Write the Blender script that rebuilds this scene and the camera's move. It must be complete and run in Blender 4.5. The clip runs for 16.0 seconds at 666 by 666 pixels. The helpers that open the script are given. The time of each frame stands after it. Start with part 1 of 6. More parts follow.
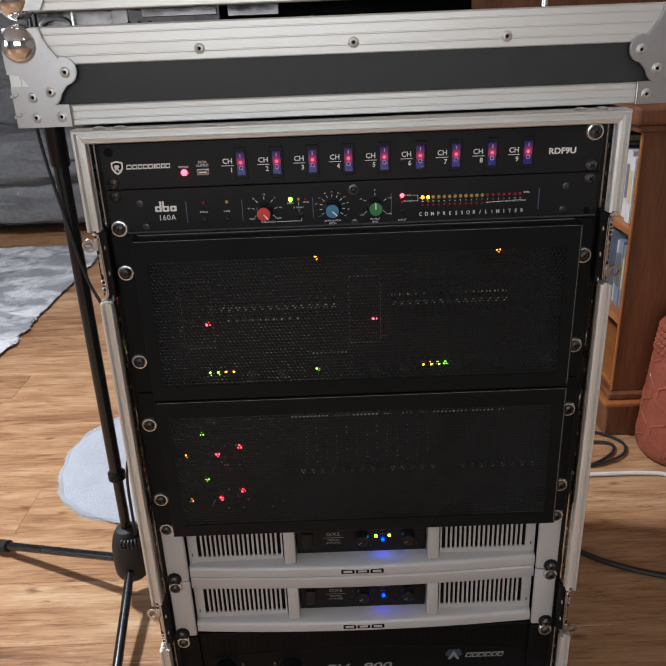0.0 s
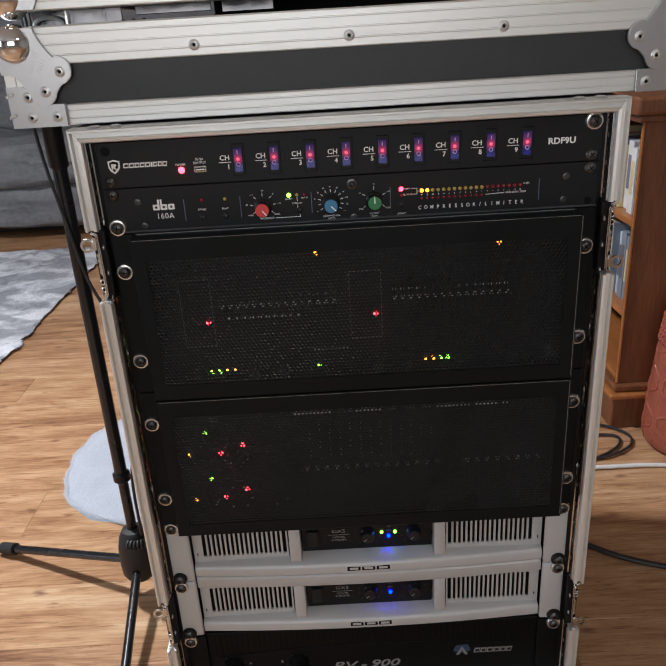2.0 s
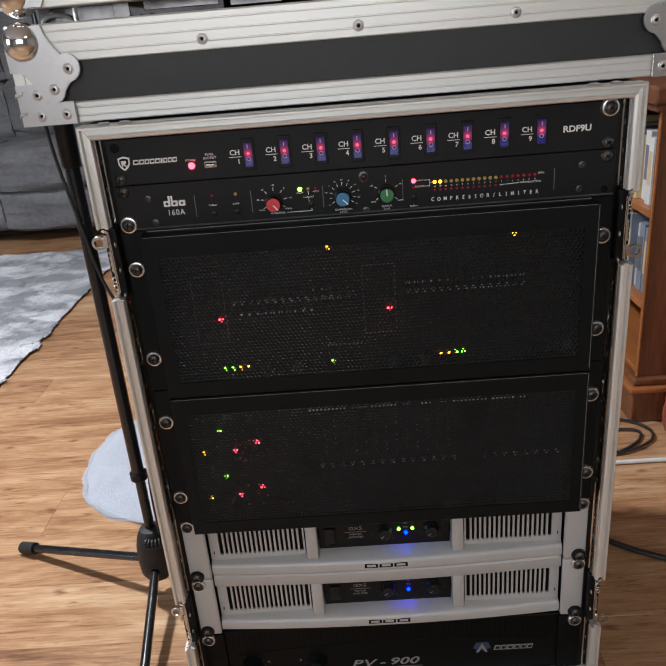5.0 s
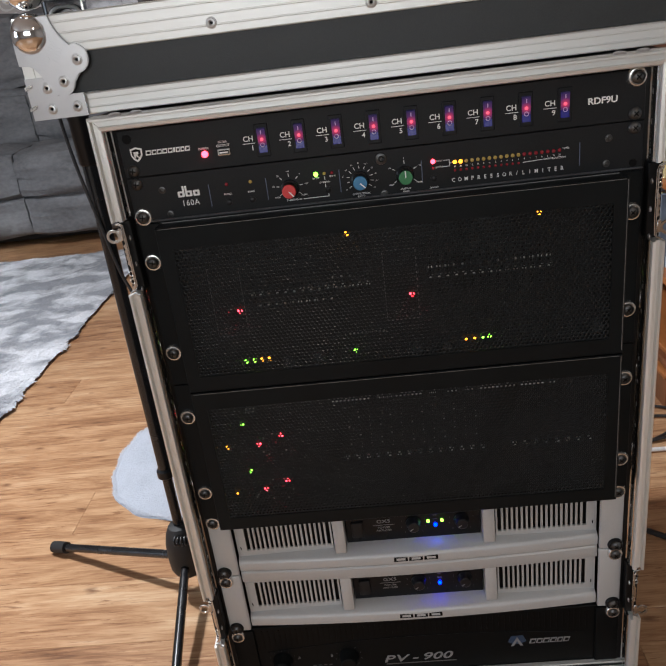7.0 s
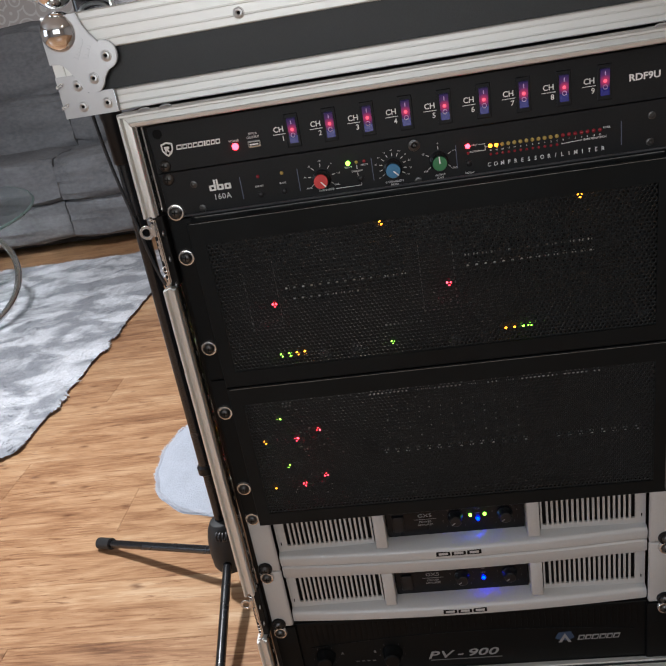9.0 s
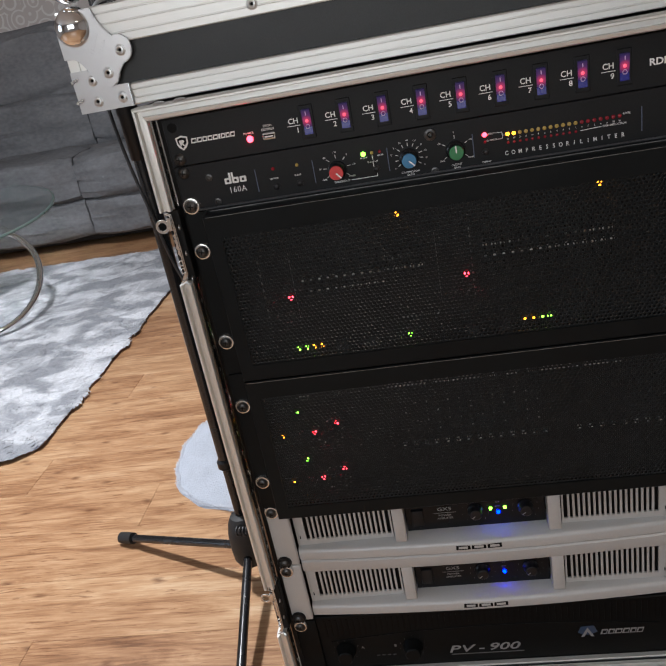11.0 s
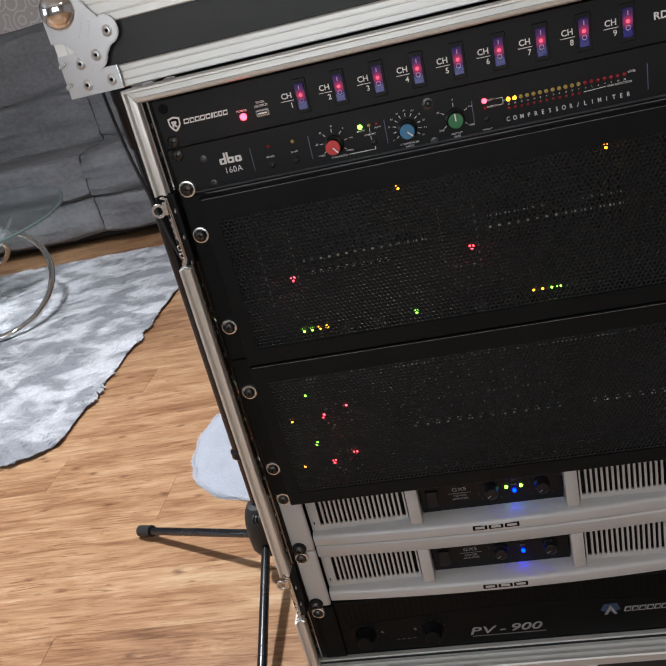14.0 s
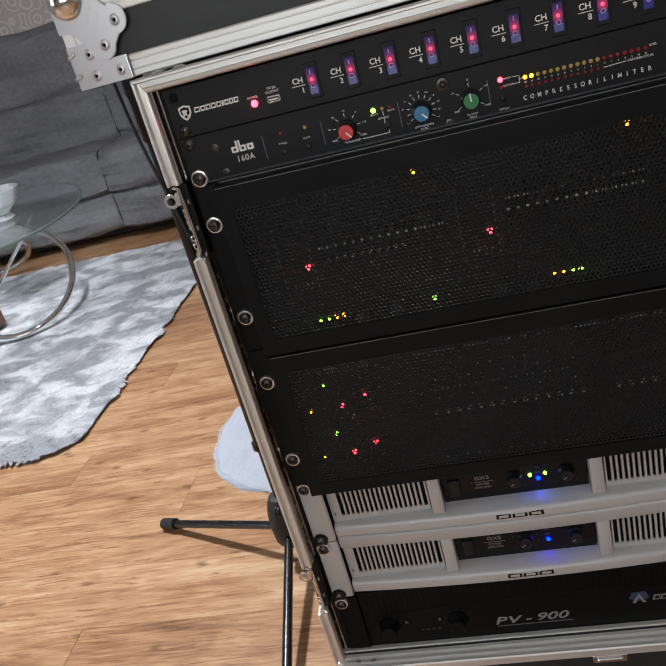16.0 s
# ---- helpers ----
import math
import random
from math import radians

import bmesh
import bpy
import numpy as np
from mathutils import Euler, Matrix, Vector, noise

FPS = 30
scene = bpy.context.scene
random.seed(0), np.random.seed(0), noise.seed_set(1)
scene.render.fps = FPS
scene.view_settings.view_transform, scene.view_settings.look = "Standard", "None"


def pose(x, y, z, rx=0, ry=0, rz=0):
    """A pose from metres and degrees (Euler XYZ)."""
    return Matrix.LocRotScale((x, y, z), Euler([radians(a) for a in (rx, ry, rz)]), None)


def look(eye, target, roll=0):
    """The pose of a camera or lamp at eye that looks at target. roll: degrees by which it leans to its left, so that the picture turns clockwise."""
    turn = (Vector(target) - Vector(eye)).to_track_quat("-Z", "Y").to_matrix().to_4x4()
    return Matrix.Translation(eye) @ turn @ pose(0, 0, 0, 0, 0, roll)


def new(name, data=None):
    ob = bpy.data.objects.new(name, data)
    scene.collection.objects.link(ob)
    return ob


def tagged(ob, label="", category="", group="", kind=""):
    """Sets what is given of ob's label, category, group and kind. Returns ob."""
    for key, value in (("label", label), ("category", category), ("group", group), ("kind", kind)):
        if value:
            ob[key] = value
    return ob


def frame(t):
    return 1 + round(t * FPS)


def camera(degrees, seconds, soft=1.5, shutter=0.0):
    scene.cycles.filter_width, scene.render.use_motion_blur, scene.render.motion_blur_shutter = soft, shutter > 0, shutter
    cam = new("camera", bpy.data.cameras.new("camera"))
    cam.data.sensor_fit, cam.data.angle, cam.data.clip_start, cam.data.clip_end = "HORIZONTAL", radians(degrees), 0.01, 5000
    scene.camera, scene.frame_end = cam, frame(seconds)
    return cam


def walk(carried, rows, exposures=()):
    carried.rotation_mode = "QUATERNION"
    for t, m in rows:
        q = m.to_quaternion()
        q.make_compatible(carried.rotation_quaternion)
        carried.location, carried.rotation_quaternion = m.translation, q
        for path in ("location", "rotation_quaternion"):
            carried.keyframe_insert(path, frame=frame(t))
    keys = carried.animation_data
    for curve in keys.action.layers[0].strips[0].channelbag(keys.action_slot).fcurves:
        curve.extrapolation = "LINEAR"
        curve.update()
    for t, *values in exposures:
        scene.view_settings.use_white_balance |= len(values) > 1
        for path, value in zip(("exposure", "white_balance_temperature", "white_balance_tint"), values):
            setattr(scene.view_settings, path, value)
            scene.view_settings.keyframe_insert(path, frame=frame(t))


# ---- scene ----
cam = camera(49.4, 16.0)
PATH = [
    (0, (-0.021, -0.709, 1.013), (-0.03, 1.135, 0.239), -2.3),
    (0.5, (-0.021, -0.708, 1.012), (-0.032, 1.135, 0.237), -2.5),
    (1, (-0.019, -0.707, 1.01), (-0.032, 1.136, 0.233), -2.8),
    (1.5, (-0.018, -0.706, 1.009), (-0.032, 1.136, 0.229), -3.2),
    (2, (-0.018, -0.706, 1.009), (-0.039, 1.136, 0.231), -3.5),
    (2.5, (-0.018, -0.705, 1.009), (-0.045, 1.137, 0.231), -3.7),
    (3, (-0.018, -0.705, 1.008), (-0.055, 1.138, 0.231), -3.8),
    (5.5, (-0.014, -0.696, 1.0), (-0.095, 1.144, 0.218), -5.3),
    (6, (-0.013, -0.691, 0.996), (-0.111, 1.146, 0.213), -5.9),
    (6.5, (-0.012, -0.688, 0.992), (-0.13, 1.148, 0.209), -6.5),
    (7, (-0.011, -0.686, 0.989), (-0.153, 1.149, 0.205), -7.3),
    (7.5, (-0.009, -0.684, 0.986), (-0.171, 1.149, 0.203), -7.9),
    (8, (-0.009, -0.681, 0.984), (-0.195, 1.149, 0.2), -8.6),
    (8.5, (-0.008, -0.68, 0.981), (-0.244, 1.148, 0.203), -9.5),
    (9, (-0.009, -0.677, 0.981), (-0.259, 1.147, 0.201), -9.8),
    (11.5, (-0.007, -0.674, 0.976), (-0.324, 1.138, 0.192), -11.3),
    (12, (-0.007, -0.673, 0.976), (-0.33, 1.137, 0.188), -11.6),
    (12.5, (-0.006, -0.671, 0.973), (-0.334, 1.137, 0.182), -11.8),
    (13, (-0.004, -0.669, 0.97), (-0.336, 1.136, 0.176), -12.2),
    (13.5, (0.0, -0.667, 0.964), (-0.335, 1.135, 0.164), -13.1),
    (14, (0.0, -0.663, 0.96), (-0.352, 1.136, 0.16), -13.8),
    (14.5, (0.0, -0.66, 0.959), (-0.368, 1.135, 0.158), -14.3),
    (15, (0.0, -0.66, 0.958), (-0.382, 1.132, 0.156), -14.6),
    (15.5, (0.0, -0.657, 0.956), (-0.397, 1.13, 0.151), -15.2),
    (16, (0.001, -0.655, 0.953), (-0.41, 1.128, 0.145), -15.7),
]
walk(cam, [(t, look(eye, target, roll)) for t, eye, target, roll in PATH], exposures=((0, -0.17, 5880, 10), (16, -0.17, 5880, 10)))

# ---------- world, lights ----------
world = bpy.data.worlds.new("world")
scene.world = world
world.use_nodes = True
wn = world.node_tree.nodes
sky = wn.new("ShaderNodeTexSky")
sky.sky_type, sky.sun_disc = "NISHITA", False
sky.sun_elevation, sky.sun_rotation = radians(35), radians(200)
world.node_tree.links.new(sky.outputs[0], wn["Background"].inputs[0])
wn["Background"].inputs[1].default_value = 0.08


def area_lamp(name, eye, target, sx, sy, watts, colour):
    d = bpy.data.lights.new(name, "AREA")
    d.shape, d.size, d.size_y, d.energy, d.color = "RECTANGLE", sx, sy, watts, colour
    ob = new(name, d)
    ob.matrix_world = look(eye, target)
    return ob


# the unseen ceiling lamp over the floor beside the rack, set by the cast shadows, a left window, and two added fills
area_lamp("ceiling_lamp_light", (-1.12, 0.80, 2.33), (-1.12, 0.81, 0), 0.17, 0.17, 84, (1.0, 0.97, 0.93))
# added to warm and brighten the rack's front; no such lamp is in view
area_lamp("warm_fill_light", (1.2, -1.7, 2.33), (1.2, -1.69, 0), 0.35, 0.35, 10, (1.0, 0.84, 0.67))
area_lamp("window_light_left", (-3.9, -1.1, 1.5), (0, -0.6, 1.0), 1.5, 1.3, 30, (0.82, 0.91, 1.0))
# added fill for the aluminium and panels; the window behind it is assumed
area_lamp("rear_fill_light", (-0.4, -3.45, 1.5), (-0.3, 0, 1.2), 2.3, 1.3, 29, (0.98, 0.95, 0.90))


# ---------- mesh helpers ----------
WORLD = {}


def thing(name, label, category, at=(0, 0, 0), group="", kind=""):
    ob = new(name)
    ob.empty_display_size = 0.05
    ob.location = at
    WORLD[ob] = Matrix.Translation(at)
    return tagged(ob, label, category, group, kind)


def attach(ob, parent, m=None):
    m = m or Matrix.Identity(4)
    ob.parent = parent
    ob.matrix_parent_inverse = WORLD[parent].inverted()
    ob.matrix_basis = m
    WORLD[ob] = m
    return ob


def to_mesh(bm, name, mat, smooth=False):
    me = bpy.data.meshes.new(name)
    bm.normal_update()
    bm.to_mesh(me)
    bm.free()
    if mat:
        me.materials.append(mat)
    if smooth:
        me.polygons.foreach_set("use_smooth", [True] * len(me.polygons))
        me.set_sharp_from_angle(angle=radians(38))
    return me


def part(name, bm, mat, parent, label="", smooth=False, kind=""):
    """Link a bmesh as one mesh object under a thing or a part."""
    ob = new(name, to_mesh(bm, name, mat, smooth))
    return tagged(attach(ob, parent), label, kind=kind)


def put(name, me, parent, m, label=""):
    """A part on shared mesh data at the pose m."""
    return tagged(attach(new(name, me), parent, m), label)


def whole(name, bm, mat, label, category, smooth=False, group="", kind=""):
    ob = new(name, to_mesh(bm, name, mat, smooth))
    WORLD[ob] = Matrix.Identity(4)
    return tagged(ob, label, category, group, kind)


def box(bm, x0, x1, y0, y1, z0, z1, b=0.0, seg=1):
    m = Matrix.Translation(((x0 + x1) / 2, (y0 + y1) / 2, (z0 + z1) / 2)) @ Matrix.Diagonal((abs(x1 - x0), abs(y1 - y0), abs(z1 - z0), 1))
    vs = bmesh.ops.create_cube(bm, size=1, matrix=m)["verts"]
    if b:
        es = list({e for v in vs for e in v.link_edges})
        bmesh.ops.bevel(bm, geom=es, offset=b, segments=seg, affect="EDGES", profile=0.5)
    return bm


def B():
    return bmesh.new()


def cyl(bm, a, b, r, r2=None, seg=24, caps=True):
    a, b = Vector(a), Vector(b)
    d = b - a
    m = Matrix.Translation((a + b) / 2) @ d.to_track_quat("Z", "Y").to_matrix().to_4x4()
    bmesh.ops.create_cone(bm, cap_ends=caps, segments=seg, radius1=r, radius2=r if r2 is None else r2, depth=d.length, matrix=m)
    return bm


def ball(bm, c, r, seg=24, sz=1.0):
    bmesh.ops.create_uvsphere(bm, u_segments=seg, v_segments=seg // 2, radius=r, matrix=Matrix.Translation(c) @ Matrix.Diagonal((1, 1, sz, 1)))
    return bm


def lathe(bm, prof, m=None, seg=28):
    """Turn (radius, height) pairs round z, then place by m."""
    m = m or Matrix.Identity(4)
    rings = []
    for r, h in prof:
        rings.append([bm.verts.new(m @ Vector((r * math.cos(2 * math.pi * i / seg), r * math.sin(2 * math.pi * i / seg), h))) for i in range(seg)])
    for p, q in zip(rings, rings[1:]):
        for i in range(seg):
            j = (i + 1) % seg
            bm.faces.new((p[i], p[j], q[j], q[i]))
    bm.faces.new(list(reversed(rings[0])))
    bm.faces.new(rings[-1])
    return bm


def extrude(bm, outline, place, d0, d1):
    """Extrude a closed 2D outline; place(u, v, d) gives the point."""
    a = [bm.verts.new(place(u, v, d0)) for u, v in outline]
    b = [bm.verts.new(place(u, v, d1)) for u, v in outline]
    n = len(outline)
    for i in range(n):
        j = (i + 1) % n
        bm.faces.new((a[i], a[j], b[j], b[i]))
    bm.faces.new(list(reversed(a)))
    bm.faces.new(b)
    bmesh.ops.recalc_face_normals(bm, faces=bm.faces)
    return bm


def along_x(u, v, d):
    return (d, u, v)


def along_y(u, v, d):
    return (u, d, v)


def along_z(u, v, d):
    return (u, v, d)


def tube(bm, pts, r, seg=10, closed=False):
    """A tube along smooth points."""
    pts = [Vector(p) for p in pts]
    n = len(pts)
    rings = []
    up = Vector((0, 0, 1))
    for i, p in enumerate(pts):
        q0 = pts[(i - 1) % n] if closed or i else p
        q1 = pts[(i + 1) % n] if closed or i < n - 1 else p
        t = (q1 - q0).normalized()
        s = t.cross(up)
        if s.length < 0.05:
            s = t.cross(Vector((1, 0, 0)))
        s.normalize()
        w = s.cross(t)
        rings.append([bm.verts.new(p + r * (math.cos(2 * math.pi * k / seg) * s + math.sin(2 * math.pi * k / seg) * w)) for k in range(seg)])
    for i in range(n if closed else n - 1):
        p, q = rings[i], rings[(i + 1) % n]
        for k in range(seg):
            bm.faces.new((p[k], p[(k + 1) % seg], q[(k + 1) % seg], q[k]))
    if not closed:
        bm.faces.new(rings[0])
        bm.faces.new(rings[-1])
    bmesh.ops.recalc_face_normals(bm, faces=bm.faces)
    return bm


def spline(ctrl, n=12):
    """Catmull-Rom points through the controls."""
    c = [Vector(p) for p in ctrl]
    c = [2 * c[0] - c[1], *c, 2 * c[-1] - c[-2]]
    out = []
    for i in range(1, len(c) - 2):
        for k in range(n):
            t = k / n
            p0, p1, p2, p3 = c[i - 1:i + 3]
            out.append(0.5 * (2 * p1 + (p2 - p0) * t + (2 * p0 - 5 * p1 + 4 * p2 - p3) * t * t + (3 * p1 - p0 - 3 * p2 + p3) * t ** 3))
    out.append(c[-2])
    return out


TEXTS = {}


def text_mesh(body, size, mat, shear=0.0, spacing=1.0, bold=0.0, width=1.0):
    key = (body, size, mat.name, shear, spacing, bold, width)
    if key not in TEXTS:
        cu = bpy.data.curves.new("lettering", "FONT")
        cu.body, cu.size, cu.shear, cu.space_character, cu.offset = body, size, shear, spacing, bold
        cu.align_x, cu.align_y, cu.extrude, cu.resolution_u = "CENTER", "CENTER", 0.00015, 3
        ob = new("lettering", cu)
        me = bpy.data.meshes.new_from_object(ob.evaluated_get(bpy.context.evaluated_depsgraph_get()))
        bpy.data.objects.remove(ob)
        if width != 1.0:
            me.transform(Matrix.Diagonal((width, 1, 1, 1)))
        me.materials.clear()
        me.materials.append(mat)
        TEXTS[key] = me
    return TEXTS[key]


def letters(body, x, y, z, size, mat, parent, **k):
    """Lettering on a face that looks along -y."""
    return put("lettering", text_mesh(body, size, mat, **k), parent, pose(x, y, z, 90))


# ---------- materials ----------
def material(name, colour, rough=0.5, metal=0.0, vary=0.15, scale=8.0, fine=120.0, bump=0.1, bump_scale=None, spec=0.5, coat=0.0, stretch=(1, 1, 1), island=0.0, rough_vary=0.12, depth=0.002):
    m = bpy.data.materials.new(name)
    m.use_nodes = True
    n, l = m.node_tree.nodes, m.node_tree.links
    p = n["Principled BSDF"]
    p.inputs["Roughness"].default_value, p.inputs["Metallic"].default_value = rough, metal
    p.inputs["Specular IOR Level"].default_value, p.inputs["Coat Weight"].default_value = spec, coat
    co, mp = n.new("ShaderNodeTexCoord"), n.new("ShaderNodeMapping")
    mp.inputs["Scale"].default_value = stretch
    geo = n.new("ShaderNodeNewGeometry")
    l.new(geo.outputs["Position"], mp.inputs["Vector"])
    a, b = n.new("ShaderNodeTexNoise"), n.new("ShaderNodeTexNoise")
    a.inputs["Scale"].default_value, b.inputs["Scale"].default_value = scale, fine
    a.inputs["Detail"].default_value, b.inputs["Detail"].default_value = 4, 6
    l.new(mp.outputs[0], a.inputs["Vector"]), l.new(mp.outputs[0], b.inputs["Vector"])
    mix = n.new("ShaderNodeMath")
    mix.operation = "MULTIPLY_ADD"
    l.new(a.outputs["Fac"], mix.inputs[0])
    mix.inputs[1].default_value = 0.55
    half = n.new("ShaderNodeMath")
    half.operation = "MULTIPLY"
    half.inputs[1].default_value = 0.45
    l.new(b.outputs["Fac"], half.inputs[0]), l.new(half.outputs[0], mix.inputs[2])
    ramp = n.new("ShaderNodeValToRGB")
    c = Vector(colour)
    ramp.color_ramp.elements[0].position, ramp.color_ramp.elements[1].position = 0.3, 0.7
    ramp.color_ramp.elements[0].color = (*(c * (1 - vary)), 1)
    ramp.color_ramp.elements[1].color = (*[min(1, v) for v in c * (1 + vary)], 1)
    l.new(mix.outputs[0], ramp.inputs[0])
    l.new(ramp.outputs[0], p.inputs["Base Color"])
    rr = n.new("ShaderNodeMapRange")
    rr.inputs["To Min"].default_value, rr.inputs["To Max"].default_value = max(0.02, rough - rough_vary), min(1, rough + rough_vary)
    l.new(a.outputs["Fac"], rr.inputs["Value"]), l.new(rr.outputs[0], p.inputs["Roughness"])
    if bump:
        bp = n.new("ShaderNodeBump")
        bp.inputs["Strength"].default_value, bp.inputs["Distance"].default_value = bump, depth
        src = b
        if bump_scale:
            src = n.new("ShaderNodeTexNoise")
            src.inputs["Scale"].default_value, src.inputs["Detail"].default_value = bump_scale, 3
            l.new(mp.outputs[0], src.inputs["Vector"])
        l.new(src.outputs["Fac"], bp.inputs["Height"]), l.new(bp.outputs[0], p.inputs["Normal"])
    return m


def glow(name, colour, strength, base=None):
    m = bpy.data.materials.new(name)
    m.use_nodes = True
    p = m.node_tree.nodes["Principled BSDF"]
    p.inputs["Base Color"].default_value = (*(base or colour), 1)
    p.inputs["Emission Color"].default_value, p.inputs["Emission Strength"].default_value = (*colour, 1), strength
    p.inputs["Roughness"].default_value = 0.25
    return m


ALU = material("brushed_aluminium", (0.73, 0.735, 0.71), 0.40, 0.55, 0.05, 6, 300, 0.06, stretch=(0.05, 1, 1))
ALU_V = material("brushed_aluminium_upright", (0.76, 0.76, 0.73), 0.34, 0.65, 0.05, 6, 300, 0.06, stretch=(1, 1, 0.05))
ZINC = material("zinc_plate", (0.53, 0.53, 0.54), 0.32, 0.85, 0.03, 20, 200, 0.02, rough_vary=0.04)
CUPSTEEL = material("bright_zinc_cup", (0.74, 0.73, 0.70), 0.22, 0.9, 0.05, 60, 300, 0.0, rough_vary=0.05)
CHROME = material("chrome", (0.82, 0.82, 0.82), 0.06, 1.0, 0.02, 20, 80, 0.0, rough_vary=0.03)
BRIGHTALU = material("polished_aluminium", (0.62, 0.62, 0.60), 0.2, 1.0, 0.06, 20, 200, 0.05)
STEEL = material("screw_steel", (0.55, 0.54, 0.52), 0.25, 1.0, 0.1, 60, 300, 0.05)
LAMINATE = material("black_laminate", (0.020, 0.0235, 0.0250), 0.48, 0.0, 0.30, 30, 900, 0.3, depth=0.0005)
# paler than the panel, to paint the highlight along the compressor's lip
LIP = material("highlit_black_lip", (0.05, 0.053, 0.057), 0.4, 0.0, 0.4, 40, 300, 0.0)
POWDER = material("black_powder_coat", (0.0052, 0.0068, 0.0076), 0.40, 0.0, 0.25, 20, 900, 0.25, depth=0.0004, spec=0.14)
MESHBLACK = material("perforated_black_steel", (0.0085, 0.0112, 0.0126), 0.34, 0.0, 0.3, 15, 500, 0.15, depth=0.0003, spec=0.16)
MESHRIM = material("glossy_hole_lip", (0.018, 0.021, 0.023), 0.30, 0.0, 0.2, 15, 500, 0.0, spec=0.75)
PANEL = material("black_anodised_panel", (0.0112, 0.0118, 0.0128), 0.42, 0.0, 0.25, 12, 600, 0.15, depth=0.0003, spec=0.2)
GEAR = material("black_gear_panel", (0.016, 0.017, 0.018), 0.42, 0.0, 0.3, 12, 600, 0.1, depth=0.0003, spec=0.35)
GREYKNOB = material("grey_knob_plastic", (0.11, 0.115, 0.12), 0.5, 0.0, 0.15, 30, 300, 0.05)
RAIL = material("black_rack_rail", (0.006, 0.006, 0.006), 0.38, 0.0, 0.2, 20, 400, 0.1, spec=0.25)
SCREW = material("black_oxide_screw", (0.085, 0.084, 0.082), 0.33, 0.85, 0.25, 100, 500, 0.05)
RUBBER = material("black_rubber", (0.012, 0.012, 0.012), 0.6, 0.0, 0.2, 30, 300, 0.1)
PLASTIC = material("black_plastic", (0.008, 0.008, 0.009), 0.35, 0.0, 0.15, 30, 300, 0.05, spec=0.3)
STAND = material("black_stand_paint", (0.009, 0.009, 0.010), 0.25, 0.0, 0.2, 15, 200, 0.04, spec=0.6)
AMP = material("grey_amplifier_paint", (0.49, 0.49, 0.48), 0.40, 0.15, 0.06, 14, 500, 0.15, depth=0.0003)
AMPDARK = material("amplifier_window", (0.005, 0.0055, 0.007), 0.3, 0.0, 0.1, 20, 300, 0.03, spec=0.2)
PVFACE = material("dark_grey_amplifier_face", (0.0045, 0.005, 0.0052), 0.45, 0.0, 0.25, 16, 500, 0.1, depth=0.0003, spec=0.1)
WHITE = material("white_print", (0.88, 0.88, 0.86), 0.5, 0.0, 0.06, 40, 500, 0.0)
GREYPRINT = material("grey_print", (0.38, 0.38, 0.37), 0.5, 0.0, 0.1, 40, 500, 0.0)
FADEDPRINT = material("faded_grey_print", (0.25, 0.25, 0.25), 0.5, 0.0, 0.15, 40, 500, 0.0)
RIVETSTEEL = material("rivet_steel", (0.60, 0.60, 0.59), 0.36, 0.75, 0.05, 60, 300, 0.0, rough_vary=0.05)
DIMPRINT = material("dim_print", (0.10, 0.10, 0.10), 0.5, 0.0, 0.2, 40, 500, 0.0)
# black print, and the painted shade in holes, slots and grilles
BLACKPRINT_SHADE = material("black_print_and_gap_shade", (0.003, 0.003, 0.003), 0.5, 0.0, 0.1, 40, 500, 0.0, spec=0.1)
BLUEPRINT = material("blue_divider", (0.10, 0.13, 0.20), 0.4, 0.0, 0.1, 40, 500, 0.0)
REDCAP = material("red_knob_cap", (0.62, 0.05, 0.05), 0.4, 0.0, 0.1, 60, 300, 0.05)
BLUECAP = material("blue_knob_cap", (0.05, 0.20, 0.38), 0.4, 0.0, 0.1, 60, 300, 0.05)
# pale grey that paints the highlights along the covers' folds
FOLDGLINT = material("fold_highlight_paint", (0.17, 0.17, 0.165), 0.4, 0.3, 0.5, 40, 300, 0.0)
GREENCAP = material("green_knob_cap", (0.035, 0.19, 0.07), 0.4, 0.0, 0.1, 60, 300, 0.05)


def lit_rocker():
    """Translucent violet plastic; the lamp inside fades with distance from it."""
    m = bpy.data.materials.new("lit_rocker_plastic")
    m.use_nodes = True
    n, l = m.node_tree.nodes, m.node_tree.links
    p = n["Principled BSDF"]
    p.inputs["Base Color"].default_value, p.inputs["Roughness"].default_value = (0.03, 0.02, 0.075, 1), 0.3
    co, d, r = n.new("ShaderNodeTexCoord"), n.new("ShaderNodeVectorMath"), n.new("ShaderNodeMapRange")
    d.operation = "DISTANCE"
    d.inputs[1].default_value = (0.0, -0.0032, 0.0010)
    l.new(co.outputs["Object"], d.inputs[0]), l.new(d.outputs["Value"], r.inputs["Value"])
    r.inputs["From Min"].default_value, r.inputs["From Max"].default_value = 0.0008, 0.0095
    ramp = n.new("ShaderNodeValToRGB")
    e = ramp.color_ramp.elements
    e[0].position, e[0].color = 0.0, (1.0, 0.10, 0.16, 1)
    e[1].position, e[1].color = 1.0, (0.012, 0.008, 0.065, 1)
    for pos, col in ((0.22, (0.62, 0.035, 0.12, 1)), (0.50, (0.12, 0.025, 0.13, 1))):
        e.new(pos).color = col
    l.new(r.outputs[0], ramp.inputs[0]), l.new(ramp.outputs[0], p.inputs["Emission Color"])
    p.inputs["Emission Strength"].default_value = 0.55
    return m


